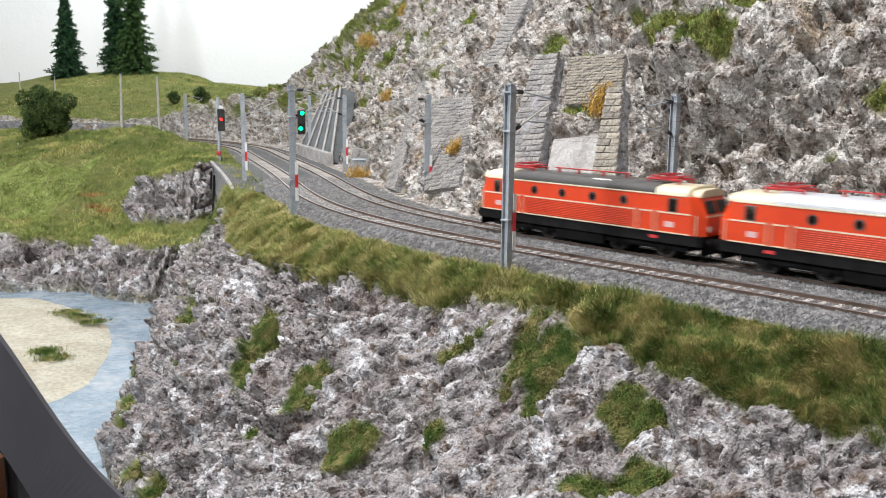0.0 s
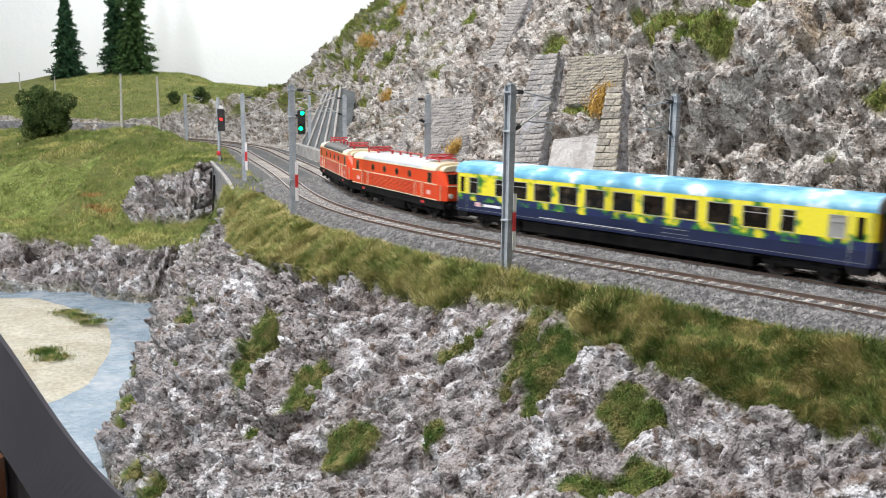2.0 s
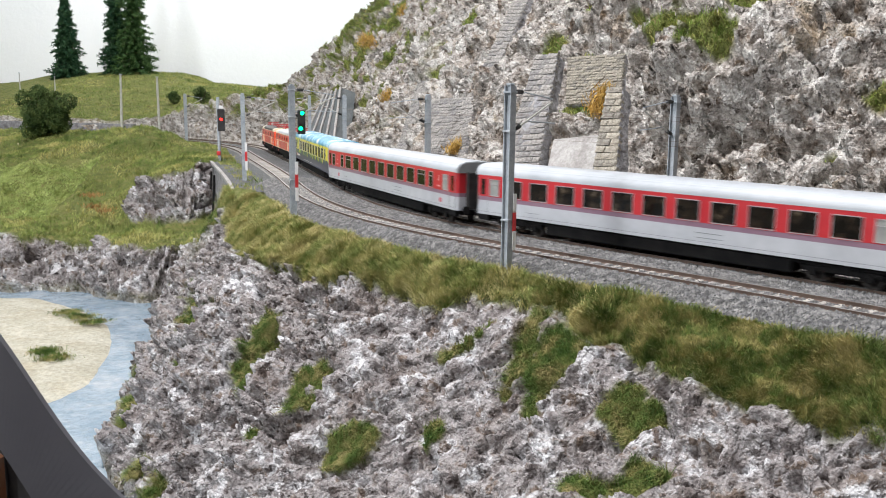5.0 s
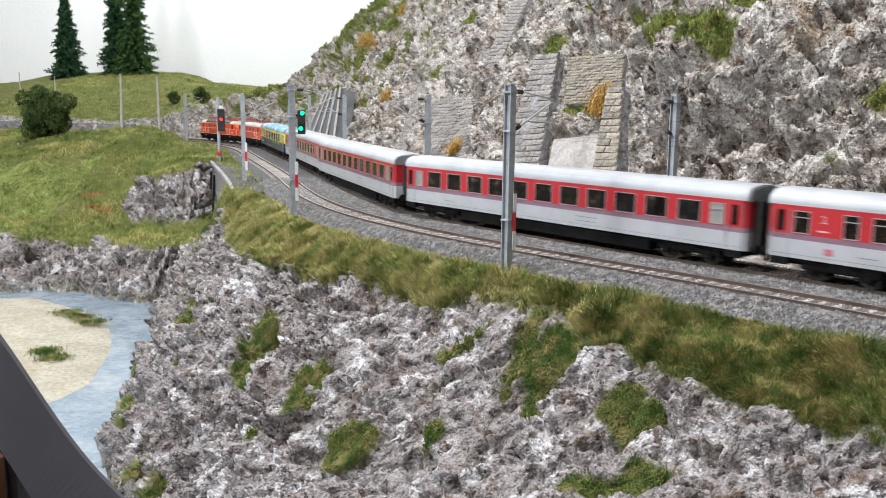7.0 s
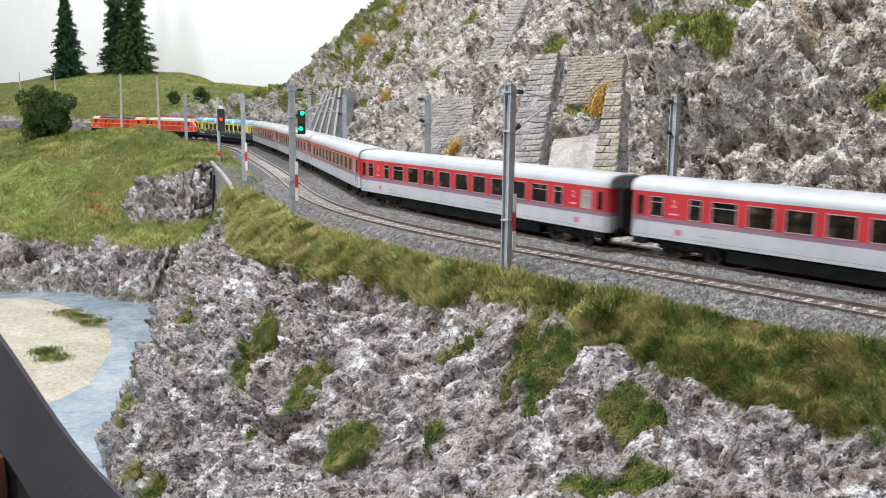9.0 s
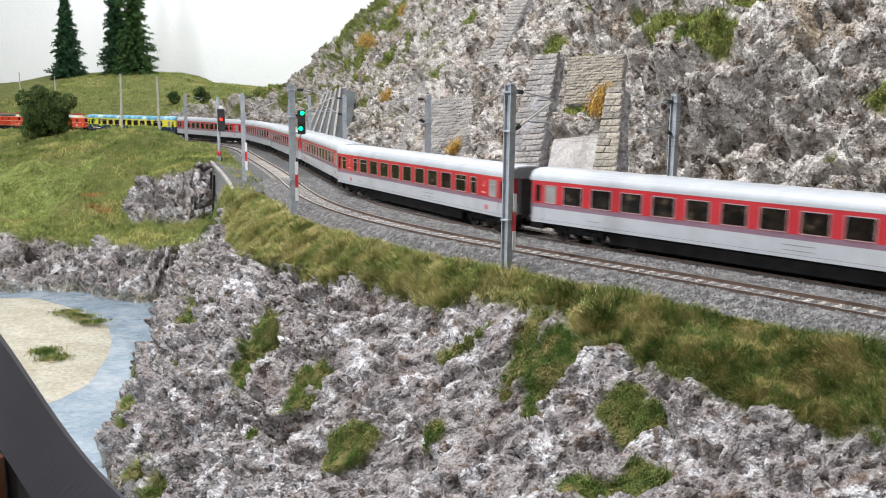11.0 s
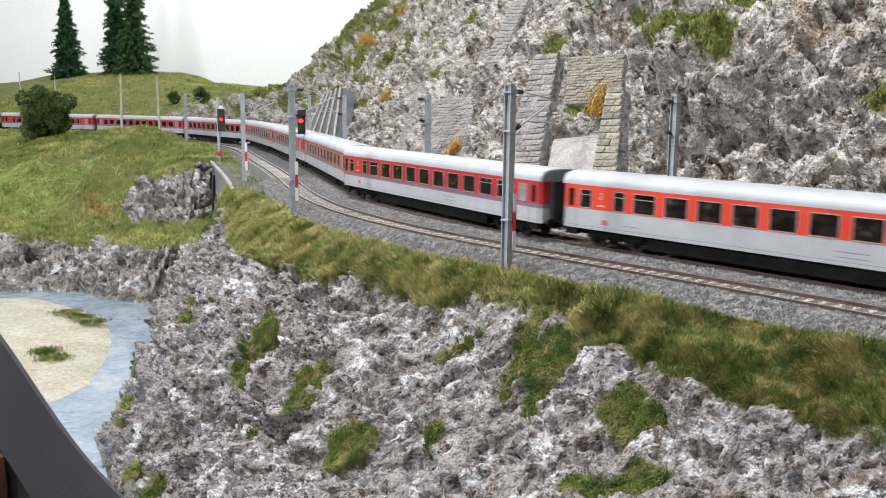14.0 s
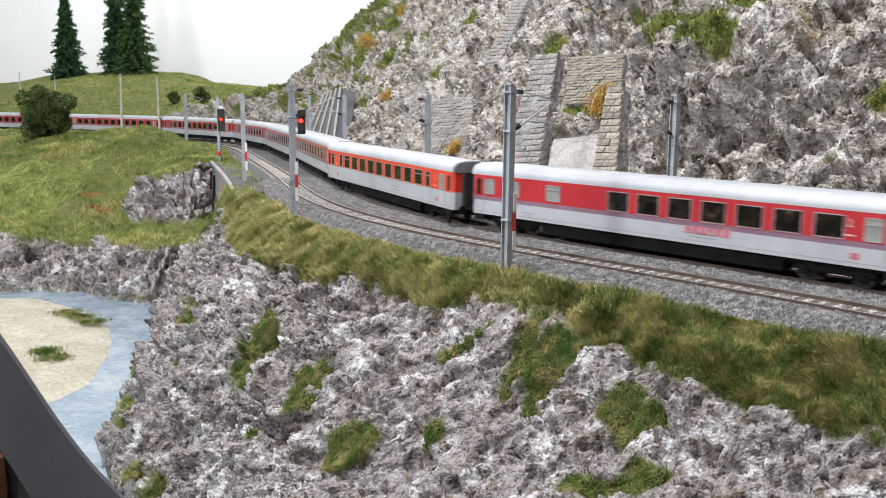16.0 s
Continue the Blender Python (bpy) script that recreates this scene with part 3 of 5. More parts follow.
def track(name, centre, label):
    thing = empty(name, at(0, 0, 0), label, "track", kind="structure")
    for side in (-1, 1):
        o = centre + side * 0.7525
        strip("rail", [(o - 0.07, -0.22), (o - 0.02, -0.18), (o - 0.02, -0.05), (o - 0.045, -0.04), (o - 0.045, 0.0)], fine_s, RAIL, parent=thing, smooth_shade=False)
        strip("rail", [(o + 0.045, 0.0), (o + 0.045, -0.04), (o + 0.02, -0.05), (o + 0.02, -0.18), (o + 0.07, -0.22)], fine_s, RAIL, parent=thing, smooth_shade=False)
        strip("rail_head", [(o - 0.045, 0.0), (o + 0.045, 0.0)], fine_s, RAILHEAD, parent=thing, smooth_shade=False)
    # sleepers: the nearest 300 are pieces, those farther off one mesh
    bm = bmesh.new()
    box(bm, 0, 0, 0, 0.26, 2.5, 0.14, 0.02)
    first = part("sleeper", bm, SLEEPER, thing)
    far = bmesh.new()
    ss = np.arange(-60, 300, 0.65)
    x, y, h = line(ss, centre)
    count = 0
    for i in range(len(ss)):
        if 2 < ss[i] < 100:
            ob = first if count == 0 else new("sleeper", first.data)
            ob.parent = thing
            ob.matrix_local = pose(x[i] * K, y[i] * K, -0.245 * K, 0, 0, math.degrees(h[i]))
            count += 1
        else:
            box(far, x[i], y[i], -0.245, 0.26, 2.5, 0.14, 0, h[i])
    part("distant_sleepers", far, SLEEPER, thing, kind="stuff")
    return thing


track("railway_track", 0.0, "far railway track on grey ballast, bright rail heads")
track("railway_track", -TRACK_GAP, "near railway track on grey ballast, bright rail heads")

# ---- river bed beyond the cliff ----
def flat_patch(name, outline, z, mat, **tags):
    bm = bmesh.new()
    f = bm.faces.new([bm.verts.new((x, y, z)) for x, y in outline])
    bmesh.ops.triangulate(bm, faces=[f])
    return part(name, bm, mat, **tags)


flat_patch("water", [(-10, 40), (-14, 60), (-20, 80), (-24, 95), (-40, 102), (-140, 104), (-140, 20), (-30, 20)], -13.85, WATER, label="pale blue painted river with ripples", kind="structure")


def sand_bank():
    rim = np.array([(-60, 93), (-47.8, 92.2), (-44.3, 92.0), (-41.3, 90.3), (-36.8, 86.7), (-32.2, 81.6), (-29.6, 76.2), (-27.9, 70.9), (-26.9, 66.2), (-26.4, 62.8), (-26.8, 61.0), (-28.2, 57.8), (-36, 56), (-60, 58)])
    n, rings = 120, 16
    k = np.linspace(0, len(rim), n, endpoint=False)
    loop = np.stack([np.interp(k, np.arange(len(rim) + 1), np.append(rim[:, a], rim[0, a])) for a in (0, 1)], 1)
    for _ in range(6):
        loop = (np.roll(loop, 1, 0) + 2 * loop + np.roll(loop, -1, 0)) / 4
    mid = np.array([-44.0, 75.0])
    rr = np.arange(rings + 1) / rings
    xy = mid + (loop - mid)[None] * rr[:, None, None]
    co = np.concatenate([xy, np.broadcast_to((-13.95 + 0.6 * (1 - rr ** 6))[:, None, None], (rings + 1, n, 1))], 2).reshape(-1, 3)
    co[:, 2] += 0.14 * fbm(co, 4, 4, 3)
    i = np.arange(rings * n)
    j = (i // n) * n + (i + 1) % n
    sheet("sand_bank", co, np.stack([i, j, j + n, i + n], 1), SAND, label="pale sand bank in the river bend", kind="structure")


sand_bank()

# ---- the room around the layout ----
def room():
    x0, x1, y0, y1, z0, z1 = -300, 270, -270, 283, -95, 130
    def slab(name, cx, cy, cz, sx, sy, sz, mat, label):
        part(name, box(bmesh.new(), cx, cy, cz, sx, sy, sz), mat, label=label, kind="structure")
    mx, my, mz = (x0 + x1) / 2, (y0 + y1) / 2, (z0 + z1) / 2
    slab("wall_north", mx, y1 + 5, mz, x1 - x0 + 20, 10, z1 - z0, WALLPAINT, "white painted room wall behind the layout")
    slab("wall_south", mx, y0 - 5, mz, x1 - x0 + 20, 10, z1 - z0, WALLPAINT, "white painted room wall")
    slab("wall_west", x0 - 5, my, mz, 10, y1 - y0, z1 - z0, WALLPAINT, "white painted room wall")
    slab("wall_east", x1 + 5, my, mz, 10, y1 - y0, z1 - z0, WALLPAINT, "white painted room wall")
    slab("floor", mx, my, z0 - 4, x1 - x0 + 20, y1 - y0 + 20, 8, FLOORMAT, "brown floor of the room")
    slab("ceiling", mx, my, z1 + 4, x1 - x0 + 20, y1 - y0 + 20, 8, WALLPAINT, "white ceiling of the room")


room()



# ---- the train ----
def paint(name, colours, size=3.0, rough=0.32, **kw):
    return material(name, colours, size, rough, clear=0.25, fine=kw.pop("fine", 0.06), **kw)


ORANGE = paint("blood_orange_paint", [(0.62, 0.046, 0.010), (0.72, 0.064, 0.014)])
# the body orange darkened, shade between louvres put into the colour
ORANGE_SHADED = paint("orange_louvre_shade", [(0.36, 0.030, 0.008), (0.44, 0.042, 0.010)])
CREAM = paint("cream_paint", [(0.66, 0.58, 0.40), (0.76, 0.68, 0.50)])
ROOFGREY = paint("dark_roof", [(0.05, 0.047, 0.044), (0.09, 0.085, 0.08)], rough=0.6)
ROOFSILVER = paint("silver_roof", [(0.52, 0.54, 0.57), (0.62, 0.64, 0.67)], rough=0.4)
CRIMSON = paint("coach_crimson", [(0.40, 0.016, 0.024), (0.48, 0.026, 0.033)])
VERMILION = paint("coach_vermilion", [(0.62, 0.045, 0.022), (0.72, 0.062, 0.030)])
COACHGREY = paint("coach_light_grey", [(0.40, 0.41, 0.44), (0.47, 0.48, 0.51)])
MAUVE = paint("coach_mauve_stripe", [(0.20, 0.115, 0.16), (0.26, 0.155, 0.205)])
ROOFWHITE = paint("coach_pale_roof", [(0.37, 0.39, 0.42), (0.46, 0.48, 0.51)], rough=0.42)
ENDGREY = paint("coach_grey_end", [(0.17, 0.18, 0.19), (0.25, 0.26, 0.27)], rough=0.6)
NAVY = paint("navy_paint", [(0.0044, 0.0088, 0.0413), (0.0077, 0.0143, 0.0605)])
LEAFBAND = paint("yellow_and_green_mural", [(0.035, 0.16, 0.022), (0.10, 0.27, 0.03), (0.70, 0.60, 0.02), (0.80, 0.70, 0.03), (0.78, 0.68, 0.04)], 1.1, spread=(0.36, 0.52), detail=2.5)
LEAFEDGE = paint("green_mural_edge", [(0.010, 0.018, 0.085), (0.012, 0.024, 0.09), (0.03, 0.17, 0.03), (0.07, 0.26, 0.03), (0.70, 0.60, 0.03)], 0.8, spread=(0.42, 0.60), detail=2.0)
SKYROOF = paint("cloud_mural_roof", [(0.09, 0.30, 0.46), (0.15, 0.40, 0.56), (0.25, 0.50, 0.63), (0.80, 0.83, 0.80), (0.86, 0.86, 0.82)], 1.9, spread=(0.41, 0.70), detail=3.0, rough=0.45)
PANE = material("coach_glass", [(0.006, 0.005, 0.004), (0.022, 0.016, 0.011), (0.15, 0.115, 0.08)], 0.7, 0.08, gloss=0.3, spread=(0.44, 0.74))
FROST = material("frosted_glass", [(0.24, 0.24, 0.23), (0.33, 0.33, 0.31)], 0.8, 0.35)
TRIM = material("window_trim", [(0.36, 0.35, 0.35), (0.46, 0.45, 0.45)], 0.6, 0.35, 0.4)
PANTORED = material("red_pantograph", [(0.33, 0.015, 0.02), (0.45, 0.03, 0.03)], 0.6, 0.5)
WHEEL = material("wheel_steel", [(0.03, 0.027, 0.025), (0.07, 0.062, 0.058)], 0.4, 0.5, 0.5)
FADED = material("faded_white_print", [(0.62, 0.36, 0.36), (0.74, 0.52, 0.52)], 0.5, 0.5)
BRUSH = material("faded_red_print", [(0.42, 0.10, 0.13), (0.50, 0.17, 0.20)], 0.3, 0.5)
LAMPGLASS = material("lamp_lens", [(0.55, 0.55, 0.5), (0.7, 0.7, 0.66)], 0.3, 0.1)


def letters(text, size, m, mat, parent, name="lettering"):
    """Writing in the built-in font as a thin mesh."""
    cu = bpy.data.curves.new(name, "FONT")
    cu.body, cu.size, cu.align_x, cu.align_y, cu.extrude = text, size * K, "CENTER", "CENTER", 0.004 * K
    ob = bpy.data.objects.new(name, cu)
    scene.collection.objects.link(ob)
    dg = bpy.context.evaluated_depsgraph_get()
    me = bpy.data.meshes.new_from_object(ob.evaluated_get(dg))
    bpy.data.objects.remove(ob)
    me.materials.clear()
    me.materials.append(mat)
    out = new(name, me)
    out.parent = parent
    out.matrix_local = m
    return out


def side_pose(x, z, side, off):
    """A pose on the car's flank, x to the reader's right and y up."""
    m = Matrix.Rotation(radians(90), 4, "X")
    if side > 0:
        m = Matrix.Rotation(radians(180), 4, "Z") @ m
    return Matrix.Translation((x * K, side * off * K, z * K)) @ m


def bogie(parent, x, wheelbase, radius):
    bm = bmesh.new()
    for side in (-1, 1):
        box(bm, x, side * 1.0, 0.62, wheelbase + 1.1, 0.14, 0.26, 0.04)
        box(bm, x, side * 1.03, 0.72, 0.9, 0.22, 0.42, 0.05)
        for w in (-1, 1):
            box(bm, x + w * wheelbase / 2, side * 1.08, 0.5, 0.42, 0.2, 0.36, 0.04)
            tube(bm, (x + w * (wheelbase / 2 - 0.45), side * 1.02, 0.4), (x + w * (wheelbase / 2 - 0.45), side * 1.02, 0.85), 0.09)
    box(bm, x, 0, 0.7, 0.5, 2.2, 0.3)
    b = part("bogie", bm, DARKGREY, parent)
    for w in (-1, 1):
        for side in (-1, 1):
            bm = bmesh.new()
            cx = x + w * wheelbase / 2
            tube(bm, (cx, side * 0.70, radius), (cx, side * 0.82, radius), radius, 24)
            tube(bm, (cx, side * 0.82, radius), (cx, side * 0.84, radius), radius * 0.8, 24, radius * 0.7)
            tube(bm, (cx, side * 0.66, radius), (cx, side * 0.70, radius), radius + 0.03, 24)
            part("wheel", bm, WHEEL, b)
    return b


def buffers(parent, half):
    for e in (-1, 1):
        for side in (-1, 1):
            bm = bmesh.new()
            tube(bm, (e * (half - 0.55), side * 0.87, 1.05), (e * (half - 0.1), side * 0.87, 1.05), 0.11, 12)
            tube(bm, (e * (half - 0.1), side * 0.87, 1.05), (e * half, side * 0.87, 1.05), 0.25, 16)
            part("buffer", bm, DARKGREY, parent)
        bm = bmesh.new()
        box(bm, e * (half - 0.25), 0, 0.98, 0.7, 0.2, 0.24, 0.03)
        part("coupler", bm, BLACK, parent)


def flank(half, w, z0, z1, lean=0.0):
    """A prism of a car's full width, its ends a little narrowed and rounded."""
    bm = bmesh.new()
    pts = [(-half, w - 0.16), (-half + 0.22, w), (half - 0.22, w), (half, w - 0.16)]
    outline = pts + [(x, -y) for x, y in pts[::-1]]
    lo = [bm.verts.new((x, y, z0)) for x, y in outline]
    hi = [bm.verts.new((x, y * (1 - lean), z1)) for x, y in outline]
    n = len(outline)
    for i in range(n):
        bm.faces.new((lo[i], lo[(i + 1) % n], hi[(i + 1) % n], hi[i]))
    bm.faces.new(lo[::-1])
    bm.faces.new(hi)
    return bm


def roof_shell(half, w, z0, rise, ribs=True):
    n = 28
    prof = []
    for i in range(n + 1):
        a = math.pi * i / n
        y = w * math.copysign(abs(math.cos(a)) ** 0.62, math.cos(a))
        z = z0 + rise * math.sin(a) ** 0.72
        if ribs and 4 < i < n - 4 and i % 2 == 0:
            z += 0.035
        prof.append((y, z))
    return extrude_x(bmesh.new(), prof, -half, half)


def window(parent, x, z, w, h, off, glass, bar=False):
    for side in (-1, 1):
        bm = bmesh.new()
        t = 0.04
        for dx, dz, sx, sz in ((0, h / 2, w + t, t), (0, -h / 2, w + t, t), (-w / 2, 0, t, h + t), (w / 2, 0, t, h + t)):
            box(bm, x + dx, side * (off + 0.012), z + dz, sx, 0.05, sz)
        if bar:
            box(bm, x, side * (off + 0.014), z + h * 0.22, w, 0.045, 0.04)
        fr = part("window", bm, TRIM, parent)
        bm = bmesh.new()
        box(bm, x, side * (off - 0.002), z, w, 0.022, h)
        part("pane", bm, glass, fr)


def coach(label, upper, stripe, lower, roof, kind, band_low=2.10, stripe_low=1.86, text=True):
    """A main-line coach, 26.4 m over buffers; kind: how its windows are set."""
    car = empty("passenger_coach", at(0, 0, 0), label, "coach", "coaches of the train")
    half = 12.82
    part("lower_body", flank(half, 1.41, 1.0, stripe_low), lower, car)
    part("waist_stripe", flank(half, 1.412, stripe_low, band_low), stripe, car)
    part("upper_body", flank(half, 1.41, band_low, 3.40, 0.012), upper, car)
    part("roof", roof_shell(half - 0.02, 1.40, 3.39, 0.66), roof, car, smooth_shade=False)
    for e in (-1, 1):
        bm = bmesh.new()
        prof = [(1.34 * math.copysign(abs(math.cos(math.pi * i / 16)) ** 0.62, math.cos(math.pi * i / 16)), 3.36 + 0.64 * math.sin(math.pi * i / 16) ** 0.72) for i in range(17)]
        extrude_x(bm, prof, e * (half - 0.02), e * (half + 0.05))
        part("roof_end", bm, ENDGREY, car)
        bm = bmesh.new()
        for k in range(3):
            box(bm, e * (half + 0.07 + 0.11 * k), 0, 2.25, 0.10, 1.5 - 0.06 * (k % 2), 2.3 - 0.06 * (k % 2), 0.02)
        part("gangway", bm, BLACK, car)
    bm = bmesh.new()
    box(bm, 0, 0, 0.92, 25.2, 2.3, 0.2)
    # underframe block widened and deepened to fill in the shade under the coach
    box(bm, 0, 0, 0.58, 14.6, 2.45, 0.62, 0.06)
    box(bm, 0, 0, 0.78, 25.0, 1.5, 0.3)
    box(bm, 6.0, 0.6, 0.66, 1.6, 1.1, 0.45, 0.05)
    box(bm, -6.1, -0.5, 0.66, 1.4, 1.2, 0.45, 0.05)
    part("underframe", bm, DARKGREY, car)
    for x in (-9.5, 9.5):
        bogie(car, x, 2.5, 0.46)
    buffers(car, 13.2)
    zc = 2.66
    full = []
    if kind == "compartment":
        full = [1.94 * k for k in range(-5, 6)]
        for x in (-11.25, 11.25):
            window(car, x, zc, 0.72, 0.98, 1.40, FROST, True)
    elif kind == "saloon":
        full = [1.86 * k for k in range(-4, 5)]
        for x in (-9.0, 9.0):
            window(car, x, zc, 0.66, 1.02, 1.40, PANE, True)
        for x in (-11.2, 11.2):
            window(car, x, zc, 0.72, 0.98, 1.40, FROST if x < 0 else PANE, True)
    else:
        full = [1.86 * k for k in range(-5, 2)]
        window(car, 9.4, zc + 0.05, 1.0, 0.86, 1.40, FROST, True)
        window(car, 11.3, zc + 0.05, 0.8, 0.86, 1.40, FROST, True)
        window(car, 6.3, zc + 0.05, 1.0, 0.86, 1.40, FROST, True)
        window(car, -11.2, zc, 0.72, 0.98, 1.40, FROST, True)
    for x in full:
        window(car, x, zc, 1.30, 1.02, 1.40, PANE, kind == "saloon" and abs(x) > 6)
    for x in (-12.2, 12.2):
        for side in (-1, 1):
            bm = bmesh.new()
            for dx in (-0.42, 0.42):
                box(bm, x + dx, side * 1.405, 2.15, 0.03, 0.02, 2.2)
            d = part("door", bm, ENDGREY, car)
            bm = bmesh.new()
            box(bm, x, side * 1.403, 2.68, 0.36, 0.03, 0.95, 0.01)
            part("pane", bm, PANE, d)
            bm = bmesh.new()
            tube(bm, (x + 0.36, side * 1.45, 1.6), (x + 0.36, side * 1.45, 2.3), 0.022, 6)
            part("handle", bm, TRIM, d)
            bm = bmesh.new()
            box(bm, x, side * 1.25, 0.82, 0.85, 0.3, 0.36, 0.02)
            part("step", bm, DARKGREY, car)
    for side in (-1, 1):
        if text:
            for x in ((-10.2, 10.2) if kind != "bistro" else (-10.2,)):
                letters("2", 0.5, side_pose(x, 2.85, side, 1.413), FADED, car, "class_number")
                bm = bmesh.new()
                box(bm, x, side * 1.413, 2.34, 0.46, 0.012, 0.07)
                part("inscription", bm, FADED, car)
                bm = bmesh.new()
                box(bm, x - 0.3, side * 1.414, 1.46, 0.40, 0.012, 0.28)
                part("emblem", bm, BRUSH, car, "small red emblem plate")
        bm = bmesh.new()
        box(bm, -3.2, side * 1.413, 1.60, 1.5, 0.01, 0.035)
        box(bm, -3.2, side * 1.413, 1.36, 1.5, 0.01, 0.03)
        box(bm, 8.2, side * 1.413, 1.42, 0.9, 0.01, 0.03)
        box(bm, 0, side * 1.411, 1.17, 25.0, 0.01, 0.02)
        part("panel_seam", bm, ENDGREY, car)
        if lower is NAVY:
            for x, z, w, h, mat in ((9.6, 1.50, 1.5, 0.16, WHITE), (10.8, 1.52, 0.5, 0.26, FADED), (2.5, 1.25, 6.5, 0.03, WHITE)):
                part("inscription", box(bmesh.new(), x, side * 1.414, z, w, 0.012, h), mat, car)
        if kind == "bistro":
            for k in range(6):
                bm = box(bmesh.new(), -2.4 - 0.42 * k, side * 1.416, 1.72 + 0.05 * (k % 2), 0.34, 0.012, 0.22 + 0.1 * (k % 3))
                part("inscription", bm, BRUSH, car, "red brush lettering as bars")
            part("inscription", box(bmesh.new(), -3.4, side * 1.416, 1.54, 2.6, 0.012, 0.05), BRUSH, car)
    return car


def locomotive(label, mid_roof):
    car = empty("electric_locomotive", at(0, 0, 0), label, "locomotive", "locomotives of the train")
    half, w = 7.75, 1.48
    part("frame", flank(half - 0.05, 1.45, 0.86, 1.36), DARKGREY, car, "black frame skirt")
    # body with cab fronts that rake back
    bm = bmesh.new()
    rows = [(1.38, half, half), (2.32, half + 0.02, half), (3.30, half - 0.42, half - 0.1)]
    rings = []
    for z, nose, side_end in rows:
        pts = [(-nose, 1.05), (-side_end + 0.62, w), (side_end - 0.62, w), (nose, 1.05)]
        k = 0.985 if z > 3 else 1.0
        rings.append([bm.verts.new((x, y * k, z)) for x, y in pts + [(x, -y) for x, y in pts[::-1]]])
    for a, b in zip(rings, rings[1:]):
        for i in range(8):
            bm.faces.new((a[i], a[(i + 1) % 8], b[(i + 1) % 8], b[i]))
    bm.faces.new(rings[0][::-1])
    bm.faces.new(rings[-1])
    part("body", bm, ORANGE, car)
    # roof: cream over the cabs, its own colour between them
    prof = [(1.46 * math.copysign(abs(math.cos(math.pi * i / 20)) ** 0.6, math.cos(math.pi * i / 20)), 3.28 + 0.50 * math.sin(math.pi * i / 20) ** 0.75) for i in range(21)]
    part("roof", extrude_x(bmesh.new(), [(y * 0.97, z + 0.07) for y, z in prof], -5.0, 5.0), mid_roof, car)
    for e in (-1, 1):
        bm = bmesh.new()
        extrude_x(bm, prof, e * 5.0, e * 6.9)
        bm2 = extrude_x(bmesh.new(), [(y * 0.8, 3.28 + (z - 3.28) * 0.72) for y, z in prof], e * 6.9, e * 7.4)
        part("cab_roof", bm, CREAM, car, "cream cab roof")
        part("roof_visor", bm2, CREAM, car)
    for side in (-1, 1):
        bm = bmesh.new()
        box(bm, 0, side * 1.46, 3.31, 13.6, 0.05, 0.07, 0.01)
        part("cornice", bm, CREAM, car)
        bm = bmesh.new()
        box(bm, 0, side * 1.484, 2.42, 14.2, 0.03, 0.07)
        part("stripe", bm, CREAM, car)
        bm = bmesh.new()
        box(bm, 0, side * 1.484, 1.42, 14.2, 0.03, 0.06)
        part("stripe", bm, CREAM, car)
        # louvred panel between uprights; its darker orange paints the shade behind the slats
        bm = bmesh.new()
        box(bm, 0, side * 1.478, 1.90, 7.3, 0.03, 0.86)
        g = part("louvre_panel", bm, ORANGE_SHADED, car)
        for k in range(9):
            bm = bmesh.new()
            box(bm, 0, side * 1.492, 1.53 + 0.093 * k, 7.3, 0.035, 0.052, 0.008)
            part("louvre", bm, ORANGE, g)
        for x in (-5.05, -4.0, 4.0, 5.05):
            bm = bmesh.new()
            box(bm, x, side * 1.486, 1.98, 0.30, 0.045, 1.12)
            p = part("grab_panel", bm, ORANGE, car)
            bm = bmesh.new()
            for dx in (-0.14, 0.14):
                tube(bm, (x + dx, side * 1.53, 1.45), (x + dx, side * 1.53, 2.5), 0.02, 6)
            part("handrail", bm, CREAM, p)
        for x in (-3.1, -1.05, 1.05, 3.1):
            bm = bmesh.new()
            tube(bm, (x, side * 1.47, 2.84), (x, side * 1.50, 2.84), 0.25, 20)
            ring = part("porthole", bm, ROOFGREY, car)
            bm = bmesh.new()
            tube(bm, (x, side * 1.475, 2.84), (x, side * 1.512, 2.84), 0.185, 20)
            part("pane", bm, PANE, ring)
        for e in (-1, 1):
            bm = bmesh.new()
            box(bm, e * 6.05, side * 1.462, 2.82, 0.56, 0.06, 0.72, 0.02)
            fr = part("cab_window", bm, ROOFGREY, car)
            bm = bmesh.new()
            box(bm, e * 6.05, side * 1.472, 2.82, 0.46, 0.06, 0.62, 0.02)
            part("pane", bm, PANE, fr)
            bm = bmesh.new()
            box(bm, e * 5.9, side * 1.488, 1.84, 0.52, 0.012, 0.28)
            part("emblem", bm, FADED, car, "pale emblem as a plain bar")
            bm = bmesh.new()
            box(bm, e * 5.0, side * 1.455, 1.12, 0.5, 0.012, 0.16)
            part("number_plate", bm, REDSIGN, car)
    for e in (-1, 1):
        for side in (-1, 1):
            bm = bmesh.new()
            rake = Matrix.Rotation(e * -0.40, 4, "Y")
            box(bm, e * 7.60, side * 0.52, 2.80, 0.07, 0.86, 0.66, 0.03, 0, rake)
            part("windscreen", bm, PANE, car)
            bm = bmesh.new()
            tube(bm, (e * 7.7, side * 0.8, 1.72), (e * 7.83, side * 0.8, 1.72), 0.16, 16)
            part("headlight", bm, LAMPGLASS, car)
            bm = bmesh.new()
            box(bm, e * 7.35, side * 1.36, 1.9, 0.04, 0.04, 1.0)
            part("handrail", bm, CREAM, car)
        bm = bmesh.new()
        box(bm, e * 7.765, 0, 2.36, 0.04, 2.1, 0.07)
        part("front_stripe", bm, CREAM, car)
